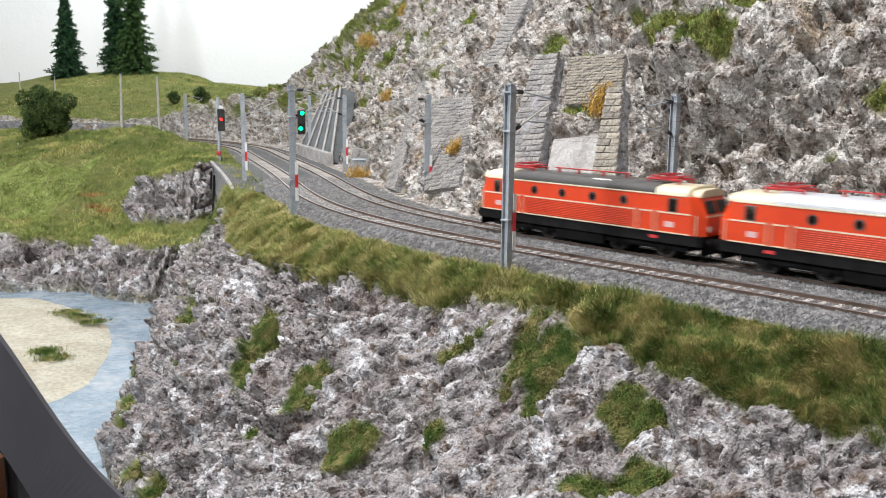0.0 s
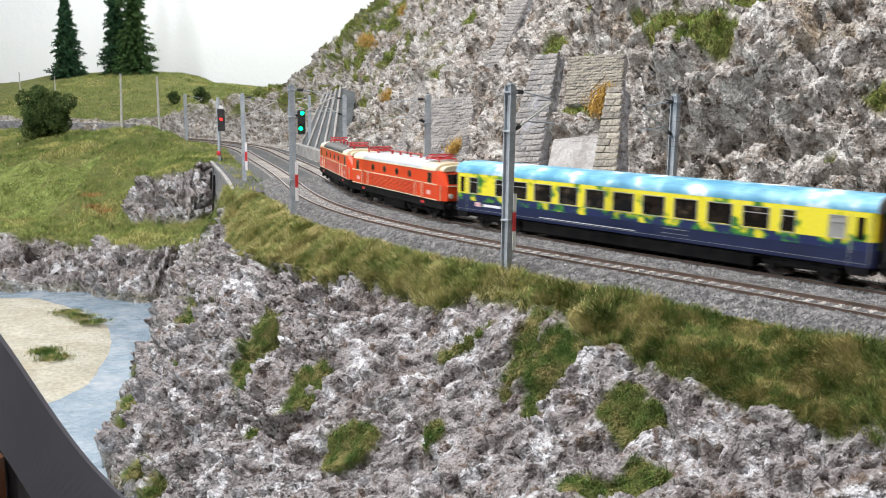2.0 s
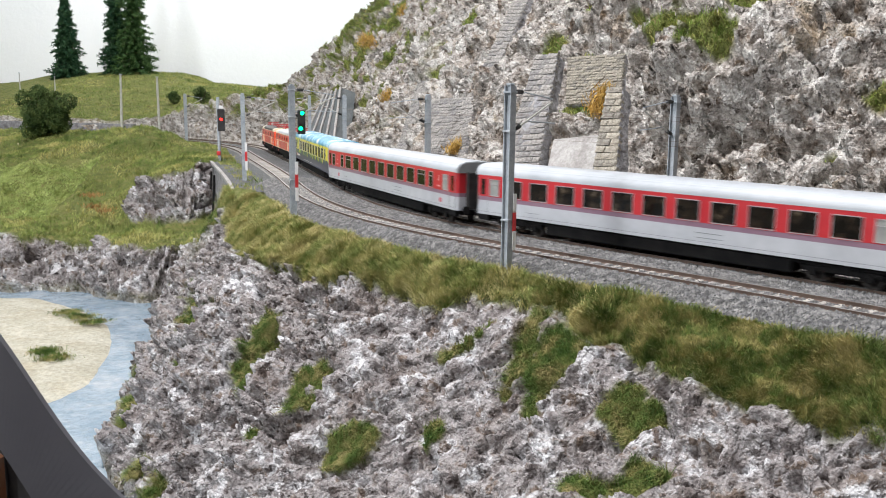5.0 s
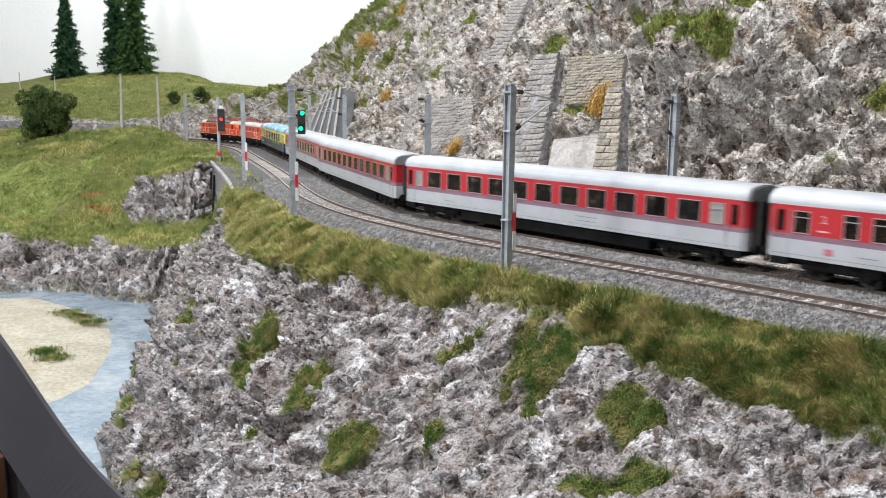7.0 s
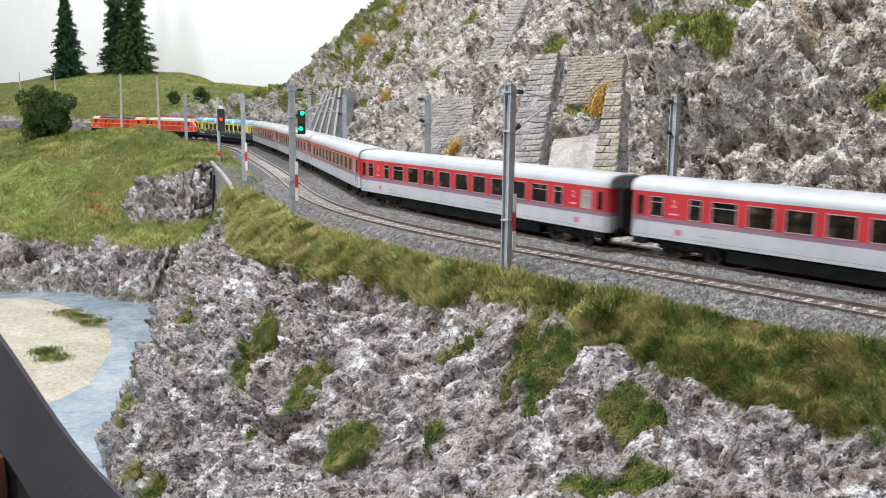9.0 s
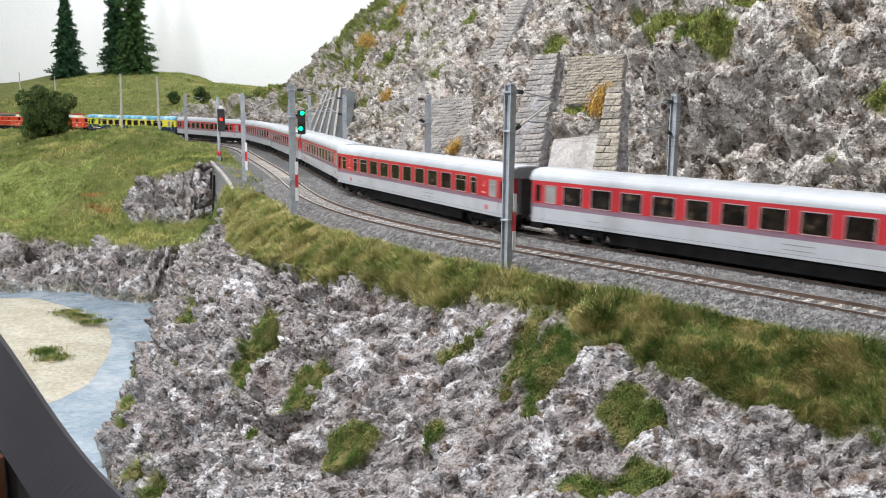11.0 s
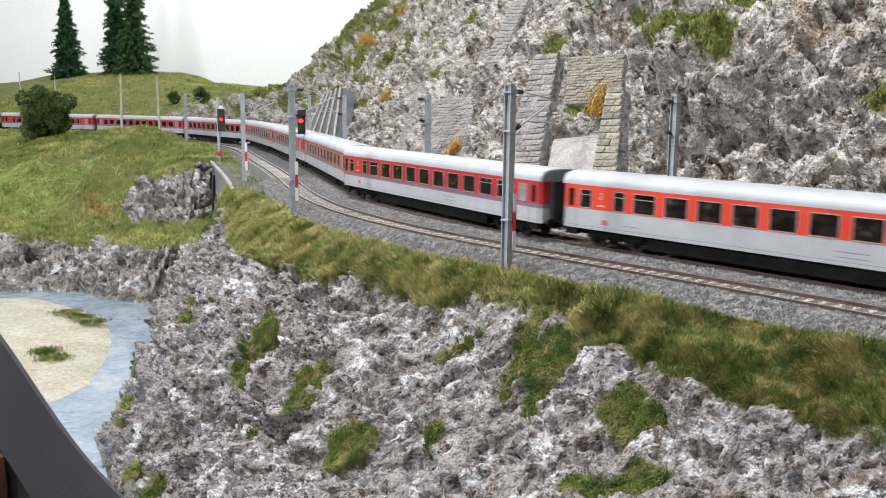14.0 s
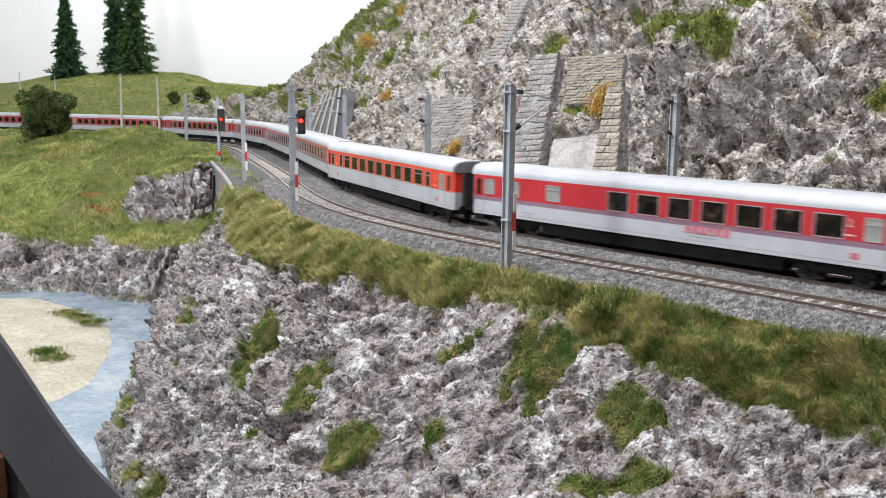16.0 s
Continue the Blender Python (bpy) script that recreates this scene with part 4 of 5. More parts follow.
        bm = bmesh.new()
        box(bm, e * 7.6, 0, 0.62, 0.12, 2.4, 0.5, 0.03)
        part("plough", bm, DARKGREY, car)
        # pantograph, folded
        bm = bmesh.new()
        cx = e * 4.9
        for s2 in (-1, 1):
            tube(bm, (cx - 0.9, s2 * 0.55, 3.98), (cx + 0.9, s2 * 0.5, 4.16), 0.035, 6)
            tube(bm, (cx + 0.9, s2 * 0.55, 3.98), (cx - 0.9, s2 * 0.5, 4.16), 0.035, 6)
            tube(bm, (cx - 1.0, s2 * 0.62, 3.98), (cx + 1.0, s2 * 0.62, 3.98), 0.05, 6)
            for s3 in (-0.9, 0.9):
                tube(bm, (cx + s3, s2 * 0.62, 3.78), (cx + s3, s2 * 0.62, 3.98), 0.07, 8)
        for s3 in (-0.95, -0.3, 0.3, 0.95):
            tube(bm, (cx + s3, -0.62, 4.0), (cx + s3, 0.62, 4.0), 0.04, 6)
        part("pantograph_frame", bm, PANTORED, car, "red folded pantograph")
        for s3 in (-0.2, 0.2):
            bm = bmesh.new()
            tube(bm, (cx + s3, -0.8, 4.22), (cx + s3, 0.8, 4.22), 0.045, 6)
            part("contact_strip", bm, PANTORED, car)
    bm = bmesh.new()
    for x in (-2.4, -0.8, 0.9, 2.3):
        tube(bm, (x, 0.25, 3.85), (x, 0.25, 4.08), 0.08, 8)
    tube(bm, (-2.6, 0.25, 4.1), (2.6, 0.25, 4.1), 0.035, 6)
    part("roof_busbar", bm, PANTORED, car)
    bm = bmesh.new()
    box(bm, 0, 0, 0.56, 3.4, 2.4, 0.66, 0.06)
    box(bm, 0, 0, 0.70, 13.4, 2.0, 0.5)
    box(bm, 0, 0, 0.85, 13.8, 2.2, 0.2)
    part("underframe", bm, DARKGREY, car)
    for x in (-3.9, 3.9):
        bogie(car, x, 2.9, 0.62)
    buffers(car, 8.03)
    return car


def make_train():
    cars = [locomotive("orange electric locomotive with dark roof and cream cabs", ROOFGREY)]
    cars.append(locomotive("orange electric locomotive with silver roof and cream cabs", ROOFSILVER))
    cars.append(coach("coach with yellow and green mural, sky-blue cloud roof, navy skirt", LEAFBAND, LEAFEDGE, NAVY, SKYROOF, "saloon", 2.12, 1.72, text=False))
    saloon = coach("crimson and light grey saloon coach with mauve waist stripe", CRIMSON, MAUVE, COACHGREY, ROOFWHITE, "saloon")
    comp = coach("crimson and light grey compartment coach with mauve waist stripe", CRIMSON, MAUVE, COACHGREY, ROOFWHITE, "compartment", text=False)
    cars += [saloon, comp, copy_thing(comp, at(0, 0, 0)), copy_thing(saloon, at(0, 0, 0)), copy_thing(saloon, at(0, 0, 0)), copy_thing(comp, at(0, 0, 0)), copy_thing(saloon, at(0, 0, 0))]
    cars.append(coach("vermilion and light grey saloon coach without waist stripe", VERMILION, COACHGREY, COACHGREY, ROOFWHITE, "saloon"))
    cars.append(coach("crimson and light grey bistro coach with few windows", CRIMSON, MAUVE, COACHGREY, ROOFWHITE, "bistro"))
    return cars


CARS = make_train()


# ---- overhead line masts ----
def mast(s, d, towards, height=8.7, plate=True):
    """A grey steel mast beside the line with its bracket over the track; towards: +1 if the track lies on the hill's side of it."""
    x, y, h = line(s, d)
    thing = empty("catenary_mast", at(x, y, -0.6, math.degrees(h) - 90), "grey steel overhead line mast with red and white plate", "mast", "catenary masts")
    bm = bmesh.new()
    for dy in (-0.19, 0.19):
        box(bm, 0, dy, height / 2, 0.40, 0.05, height)
    box(bm, 0, 0, height / 2, 0.10, 0.38, height)
    part("post", bm, STEEL, thing)
    bm = bmesh.new()
    for z in (height - 0.3, height - 2.2, 2.6):
        box(bm, 0, 0, z, 0.5, 0.5, 0.09, 0.01)
    part("clamp", bm, STEEL, thing)
    bm = bmesh.new()
    box(bm, 0, 0, height + 0.06, 0.3, 0.3, 0.12, 0.02)
    part("cap", bm, STEEL, thing)
    bm = bmesh.new()
    box(bm, 0, 0, -0.15, 0.8, 0.8, 0.3, 0.04)
    part("footing", bm, CONCRETE, thing)
    t = towards
    bm = bmesh.new()
    tube(bm, (t * 0.2, 0, height - 0.28), (t * 0.45, 0, height - 0.28), 0.04, 6)
    for k in range(4):
        tube(bm, (t * (0.45 + 0.11 * k), 0, height - 0.28), (t * (0.53 + 0.11 * k), 0, height - 0.28), 0.11, 10)
    for k in range(4):
        tube(bm, (t * (0.32 + 0.11 * k), 0, height - 2.12 + 0.045 * k), (t * (0.40 + 0.11 * k), 0, height - 2.09 + 0.045 * k), 0.11, 10)
    part("insulator", bm, BLACK, thing, "dark ribbed insulators")
    bm = bmesh.new()
    tube(bm, (t * 0.75, 0, height - 1.95), (t * 3.2, 0, height - 0.75), 0.05, 8)
    part("strut", bm, WOODPOLE, thing, "pale bracket tube")
    bm = bmesh.new()
    tube(bm, (t * 0.9, 0, height - 0.28), (t * 3.2, 0, height - 0.62), 0.035, 8)
    tube(bm, (t * 1.2, 0, height - 1.72), (t * 3.4, 0, height - 1.85), 0.03, 6)
    part("registration_arm", bm, STEEL, thing)
    if plate:
        for z, mat in ((1.55, WHITE), (2.55, REDSIGN), (3.45, WHITE)):
            bm = bmesh.new()
            box(bm, 0.17 + 0.03, -0.29, z, 0.24, 0.05, 1.0 if mat is REDSIGN else 0.95, 0.01)
            part("warning_plate", bm, mat, thing, "red enamel plate" if mat is REDSIGN else "white enamel plate")
    return thing


for s_mast, d_mast, tall in ((4, -7.6, 9.2), (27.95, -7.55, 9.2), (50.5, -7.4, 9.35), (77.5, -8.3, 8.8), (148.5, -7.4, 8.9)):
    mast(s_mast, d_mast, 1, tall, plate=s_mast < 100)
for s_mast, d_mast in ((2, 4.9), (26.6, 5.0), (55.0, 5.0), (84.5, 3.6), (116, 4.9)):
    mast(s_mast, d_mast, -1, 8.8, plate=50 < s_mast < 90)


def wires():
    for d in (0.0, -TRACK_GAP):
        for z, name in ((5.9, "contact_wire"), (7.3, "messenger_wire")):
            s = np.arange(-60, 260, 2.0)
            bm = bmesh.new()
            x, y, _ = line(s, d)
            sag = 0.35 * np.sin(np.pi * ((s - 4) % 23) / 23) if z > 7 else 0 * s
            for i in range(len(s) - 1):
                tube(bm, (x[i], y[i], z - sag[i]), (x[i + 1], y[i + 1], z - sag[i + 1]), 0.006, 4)
            part(name, bm, RAIL, label="thin overhead line wire above the track", category="wire", group="overhead wires")


wires()


def pole(x, y, z, height, r=0.24):
    bm = bmesh.new()
    tube(bm, (0, 0, -0.6), (0, 0, height), r, 10, r * 0.72)
    thing = empty("line_pole", at(x, y, z, 0, 1.2, 1.8 if x < -50 else 0), "pale weathered line pole standing in the meadow", "pole", "line poles")
    part("shaft", bm, WOODPOLE, thing)
    bm = bmesh.new()
    box(bm, 0, 0, height + 0.05, 0.42, 0.42, 0.12, 0.02)
    part("cap", bm, STEEL, thing)


pole(-55.4, 150, 0.9, 10.6)
pole(-48.9, 150, 0.5, 10.6)
pole(-112, 232, 9.0, 4.6, 0.16)
pole(-101, 228, 8.0, 4.6, 0.16)


# ---- signals ----
RED_LAMP = glow("red_signal_glow", (1.0, 0.02, 0.015), 6.0)
GREEN_LAMP = glow("green_signal_glow", (0.0, 0.80, 0.24), 3.5)


def signal_head(thing, z, w, h, lamps, face):
    """A black head with lenses under hoods; face: its front's offset."""
    bm = bmesh.new()
    box(bm, 0, 0, z, w, 0.3, h, 0.06)
    head = part("signal_head", bm, BLACK, thing, "black signal head")
    for dx, dz, mat in lamps:
        bm = bmesh.new()
        tube(bm, (dx, -face, z + dz), (dx, -face - 0.08, z + dz), 0.17, 16)
        part("lens", bm, mat, head)
        bm = bmesh.new()
        box(bm, dx, -face - 0.16, z + dz + 0.25, 0.46, 0.3, 0.03)
        part("hood", bm, BLACK, head)
    return head


def signals():
    # the far signal on its own post, at danger
    x, y, h = line(106.0, -8.9)
    post = empty("railway_signal", at(x, y, -0.5, 15), "colour light signal on a grey post showing red", "signal", "railway signals")
    part("post", tube(bmesh.new(), (0, 0, -0.4), (0, 0, 8.4), 0.22, 10), STEEL, post)
    bm = bmesh.new()
    box(bm, -0.1, -0.1, 1.0, 0.5, 0.45, 0.55, 0.05)
    part("relay_box", bm, REDSIGN, post, "small red box at the foot")
    head = signal_head(post, 5.4, 0.95, 2.9, [(0.0, 0.1, RED_LAMP)], 0.15)
    head.location = (0.35 * K, -0.35 * K, 0)
    bm = bmesh.new()
    box(bm, 0.35, -0.4, 7.1, 0.5, 0.06, 0.4, 0.02)
    part("marker_plate", bm, WHITE, post)
    # the near signal hangs at a mast: green, later red; added blinds slide to switch it
    x, y, h = line(50.5, -7.4)
    hung = empty("railway_signal", at(x, y, 0, 12), "hanging colour light signal at a mast, green then red", "signal", "railway signals")
    bm = bmesh.new()
    for z in (5.4, 6.9):
        tube(bm, (0.15, -0.05, z), (0.62, -0.05, z), 0.05, 8)
    part("bracket", bm, STEEL, hung)
    bm = bmesh.new()
    box(bm, 0.68, -0.02, 6.18, 0.56, 0.26, 1.75, 0.05)
    head = part("signal_head", bm, BLACK, hung, "black signal head")
    for dx, z, mat in ((0.74, 6.82, GREEN_LAMP), (0.64, 6.27, RED_LAMP), (0.62, 5.72, GREEN_LAMP)):
        bm = bmesh.new()
        tube(bm, (dx, -0.14, z), (dx, -0.20, z), 0.15, 16)
        part("lens", bm, mat, head)
    # added plates that hide lenses in place of lamps going out
    blinds = []
    for off in (-0.24, -0.27):
        bm = bmesh.new()
        box(bm, 0.68, off, 6.27, 0.5, 0.02, 0.46)
        blinds.append(part("blind", bm, BLACK, hung))
    return blinds


BLINDS = signals()


# ---- masonry on the hillside ----
STONES = []
for k in range(6):
    bm = bmesh.new()
    box(bm, 0, 0, 0, 0.96, 1.0, 0.93, 0.05)
    rnd = random.Random(k)
    for v in bm.verts:
        v.co += Vector((rnd.uniform(-0.025, 0.025), rnd.uniform(-0.08, 0.08), rnd.uniform(-0.02, 0.02)))
    bm.transform(Matrix.Scale(K, 4))
    me = bpy.data.meshes.new("hewn_stone")
    bm.to_mesh(me)
    bm.free()
    STONES.append(me)


def masonry(name, bl, br, tr, tl, course, length, mat, label, seed, deep=0.9, proud=0.35):
    """Courses of hewn stones on a leaning face given by its four corners, before a backing of mortar."""
    rnd = random.Random(seed)
    bl, br, tr, tl = (Vector(v) for v in (bl, br, tr, tl))
    out = (br - bl).cross(tl - bl).normalized()
    if out.y > 0:
        out = -out
    lift = out * proud
    bl, br, tr, tl = (v + lift for v in (bl, br, tr, tl))
    thing = tagged(new(name), label, "wall", kind="structure")
    thing.empty_display_size = 0.01
    bm = bmesh.new()
    front = [bm.verts.new(v - out * 0.10) for v in (bl, br, tr, tl)]
    back = [bm.verts.new(v - out * (deep + 0.8)) for v in (bl, br, tr, tl)]
    bm.faces.new(front)
    bm.faces.new(back[::-1])
    for i in range(4):
        bm.faces.new((front[i], back[i], back[(i + 1) % 4], front[(i + 1) % 4]))
    part("mortar_core", bm, STONEWALL, thing)
    rows = max(2, round((tl - bl).length / course))
    for r in range(rows):
        a0, b0 = bl.lerp(tl, (r + 0.5) / rows), br.lerp(tr, (r + 0.5) / rows)
        wide = (b0 - a0).length
        n = max(1, round(wide / length))
        cuts = [0.0] + sorted((k + rnd.uniform(-0.12, 0.12) + (0.25 if r % 2 else -0.25)) / n for k in range(1, n)) + [1.0]
        up = (tl.lerp(tr, 0.5) - bl.lerp(br, 0.5))
        rise = up.length / rows
        along = (b0 - a0).normalized()
        upn = out.cross(along).normalized()
        if upn.z < 0:
            upn = -upn
        m3 = Matrix((along, -out, upn)).transposed()
        for u0, u1 in zip(cuts, cuts[1:]):
            ob = new("stone", STONES[rnd.randrange(6)])
            c = a0.lerp(b0, (u0 + u1) / 2) - out * (0.18 + rnd.uniform(-0.04, 0.04))
            ob.parent = thing
            ob.matrix_local = Matrix.LocRotScale(c * K, m3.to_quaternion(), ((u1 - u0) * wide * 0.97, 0.42, rise * 0.96))
            if not ob.data.materials:
                ob.data.materials.append(mat)
            ob.material_slots[0].link = "OBJECT"
            ob.material_slots[0].material = mat
    return thing


def slab_face(name, bl, br, tr, tl, mat, label, proud=0.3, deep=1.2):
    bl, br, tr, tl = (Vector(v) for v in (bl, br, tr, tl))
    out = (br - bl).cross(tl - bl).normalized()
    if out.y > 0:
        out = -out
    bm = bmesh.new()
    front = [bm.verts.new(v + out * proud) for v in (bl, br, tr, tl)]
    back = [bm.verts.new(v - out * deep) for v in (bl, br, tr, tl)]
    bm.faces.new(front)
    bm.faces.new(back[::-1])
    for i in range(4):
        bm.faces.new((front[i], back[i], back[(i + 1) % 4], front[(i + 1) % 4]))
    bmesh.ops.bevel(bm, geom=bm.edges[:], offset=0.06, segments=1, affect="EDGES")
    return part(name, bm, mat, label=label, kind="structure")


slab_face("wall_niche", *FACES["niche"], CONCRETE, "pale concrete wall between two stone buttresses", 0.5)


# ---- slope wall of slabs with concrete ribs, beside the line ----
def ribbed_slope():
    base = Vector((-13.3, 110.5, -0.3)), Vector((-21.2, 133.5, -0.3))
    top = Vector((-13.0, 119.0, 9.0)), Vector((-17.8, 139.0, 8.2))
    thing = tagged(new("slope_wall"), "leaning slope wall of grey slabs between pale concrete ribs", "wall", kind="structure")
    out = (base[1] - base[0]).cross(top[0] - base[0]).normalized()
    if out.x > 0:
        out = -out
    for k in range(4):
        quad = [base[0].lerp(base[1], k / 4), base[0].lerp(base[1], (k + 1) / 4), top[0].lerp(top[1], (k + 1) / 4), top[0].lerp(top[1], k / 4)]
        bm = bmesh.new()
        f = [bm.verts.new(v + out * 1.0) for v in quad]
        b = [bm.verts.new(v - out * 1.0) for v in quad]
        bm.faces.new(f)
        bm.faces.new(b[::-1])
        for i in range(4):
            bm.faces.new((f[i], b[i], b[(i + 1) % 4], f[(i + 1) % 4]))
        part("slab", bm, SLATE, thing)
    for k in range(5):
        a, b = base[0].lerp(base[1], k / 4) + out * 1.15, top[0].lerp(top[1], k / 4) + out * 1.15
        bm = bmesh.new()
        m = (b - a).to_track_quat("Z", "Y").to_matrix().to_4x4()
        bmesh.ops.create_cube(bm, size=1.0, matrix=Matrix.Translation((a + b) / 2) @ m @ Matrix.Diagonal((0.30, 0.42, (b - a).length, 1)))
        bmesh.ops.bevel(bm, geom=bm.edges[:], offset=0.05, segments=1, affect="EDGES")
        part("rib", bm, CONCRETE, thing, "pale concrete rib")
    bm = bmesh.new()
    a, b = base[0] + out * 1.5, base[1] + out * 1.5
    box(bm, *((a + b) / 2 + Vector((0, 0, -0.05))), (b - a).length + 2, 0.9, 2.0, 0.06, math.atan2(b.y - a.y, b.x - a.x))
    part("plinth", bm, CONCRETE, thing)


ribbed_slope()


def cabinet():
    x, y, h = line(79.0, 4.0)
    thing = empty("trackside_cabinet", at(x, y, -0.55, math.degrees(h)), "grey metal trackside equipment cabinet on gravel", "cabinet")
    part("body", box(bmesh.new(), 0, 0, 0.95, 1.7, 1.3, 1.8, 0.05), STEEL, thing)
    part("lid", box(bmesh.new(), 0, 0, 1.9, 1.85, 1.45, 0.12, 0.03), STEEL, thing)
    bm = bmesh.new()
    box(bm, 0, 0.66, 0.9, 0.75, 0.03, 1.5, 0.01)
    d = part("door", bm, STEEL, thing)
    part("handle", box(bmesh.new(), 0.28, 0.69, 0.95, 0.05, 0.05, 0.2), BLACK, d)


cabinet()


# ---- retaining wall under the near track where the gully reaches it ----
def retaining_wall():
    s = np.arange(67.5, 108.5, 1.5)
    thing = tagged(new("retaining_wall"), "grey masonry retaining wall with pale coping under the track", "wall", kind="structure")
    strip("wall_face", [(-9.4, -0.7), (-9.95, -0.72), (-10.5, -12.0), (-9.0, -12.0)], s, STONEWALL, parent=thing, smooth_shade=False)
    o = [(-10.2, -0.75), (-10.2, -0.46), (-9.85, -0.44), (-9.85, -0.75)]
    strip("coping", o, s, CONCRETE, parent=thing, label="pale stone coping", smooth_shade=False)
    for k, s_pipe in enumerate((97.0, 92.0)):
        x, y, h = line(s_pipe, -10.55)
        bm = bmesh.new()
        tube(bm, (x - 0.5, y - 0.4, -10), (x, y, -1.2), 0.13, 8)
        part("drain_pipe", bm, DARKGREY, thing, "dark drain pipe")
    strip("ballast_shoulder", [(-7.2, -0.62), (-7.6, -0.60), (-9.3, -0.52), (-9.76, -0.56)], np.arange(66, 118, 1.5), BALLAST, label="ballast shoulder between the near track and the coping", kind="structure")


retaining_wall()


# ---- stone wall along the far meadow, behind the line ----
def meadow_wall():
    s = np.arange(186, 262, 2.0)
    thing = tagged(new("garden_wall"), "low grey stone wall at the foot of the meadow", "wall", kind="structure")
    strip("wall_face", [(6.1, -0.6), (6.2, 2.0), (7.0, 2.0), (7.2, -0.6)], s, STONEWALL, parent=thing, smooth_shade=False)


meadow_wall()


# ---- plants ----
def sample_sheet(co, keep, n, rnd, nv):
    """Random places on a grid sheet where keep is high."""
    nu = len(co) // nv
    g = co.reshape(nu, nv, 3)
    k = keep.reshape(nu, nv)
    a = np.linalg.norm(np.cross(g[1:, :-1] - g[:-1, :-1], g[:-1, 1:] - g[:-1, :-1]), axis=2)
    w = (a * np.minimum(k[:-1, :-1], k[1:, 1:])).ravel()
    if w.sum() <= 0:
        return np.zeros((0, 3))
    idx = rnd.choice(len(w), n, p=w / w.sum())
    i, j = idx // (nv - 1), idx % (nv - 1)
    u, v = rnd.random((2, n, 1))
    return (g[i, j] * (1 - u) + g[i + 1, j] * u) * (1 - v) + (g[i, j + 1] * (1 - u) + g[i + 1, j + 1] * u) * v


def blades(name, pts, height, width, lean, mat, label, rnd, comb=0.5, outward=(0, 0, 0)):
    """Fibres of static grass, bent at half height, each a sliver of its own."""
    n = len(pts)
    flow = np.stack([fbm(pts, 1.3, 2, 301), fbm(pts, 1.3, 2, 302), 0 * pts[:, 0]], 1) * comb
    h = height * (0.55 + 0.7 * rnd.random((n, 1))) * (1 + 0.9 * fbm(pts, 1.7, 2, 303)[:, None])
    tilt = np.concatenate([rnd.normal(0, lean, (n, 2)), np.ones((n, 1))], 1) + flow * 2 + np.array(outward)
    tilt /= np.linalg.norm(tilt, axis=1)[:, None]
    a = rnd.random(n) * 2 * np.pi
    side = np.stack([np.cos(a), np.sin(a), 0 * a], 1) * width / 2
    mid = pts + tilt * h * 0.55
    droop = tilt + flow * 0.6 + np.array(outward) * 0.6 + rnd.normal(0, 0.25, (n, 3))
    droop[:, 2] = tilt[:, 2] * 0.75 - np.linalg.norm(outward) * 0.9
    tip = mid + droop * h * 0.5
    base = pts - tilt * 0.12
    co = np.stack([base - side, base + side, mid + side * 0.8, mid - side * 0.8, tip], 1).reshape(-1, 3)
    i = np.arange(n)[:, None] * 5
    faces = np.concatenate([i + np.array([0, 1, 2]), i + np.array([0, 2, 3]), i + np.array([3, 2, 4])], 1).reshape(-1, 3)
    return sheet(name, co, faces, mat, label=label, smooth_shade=False, category="grass", kind="stuff")


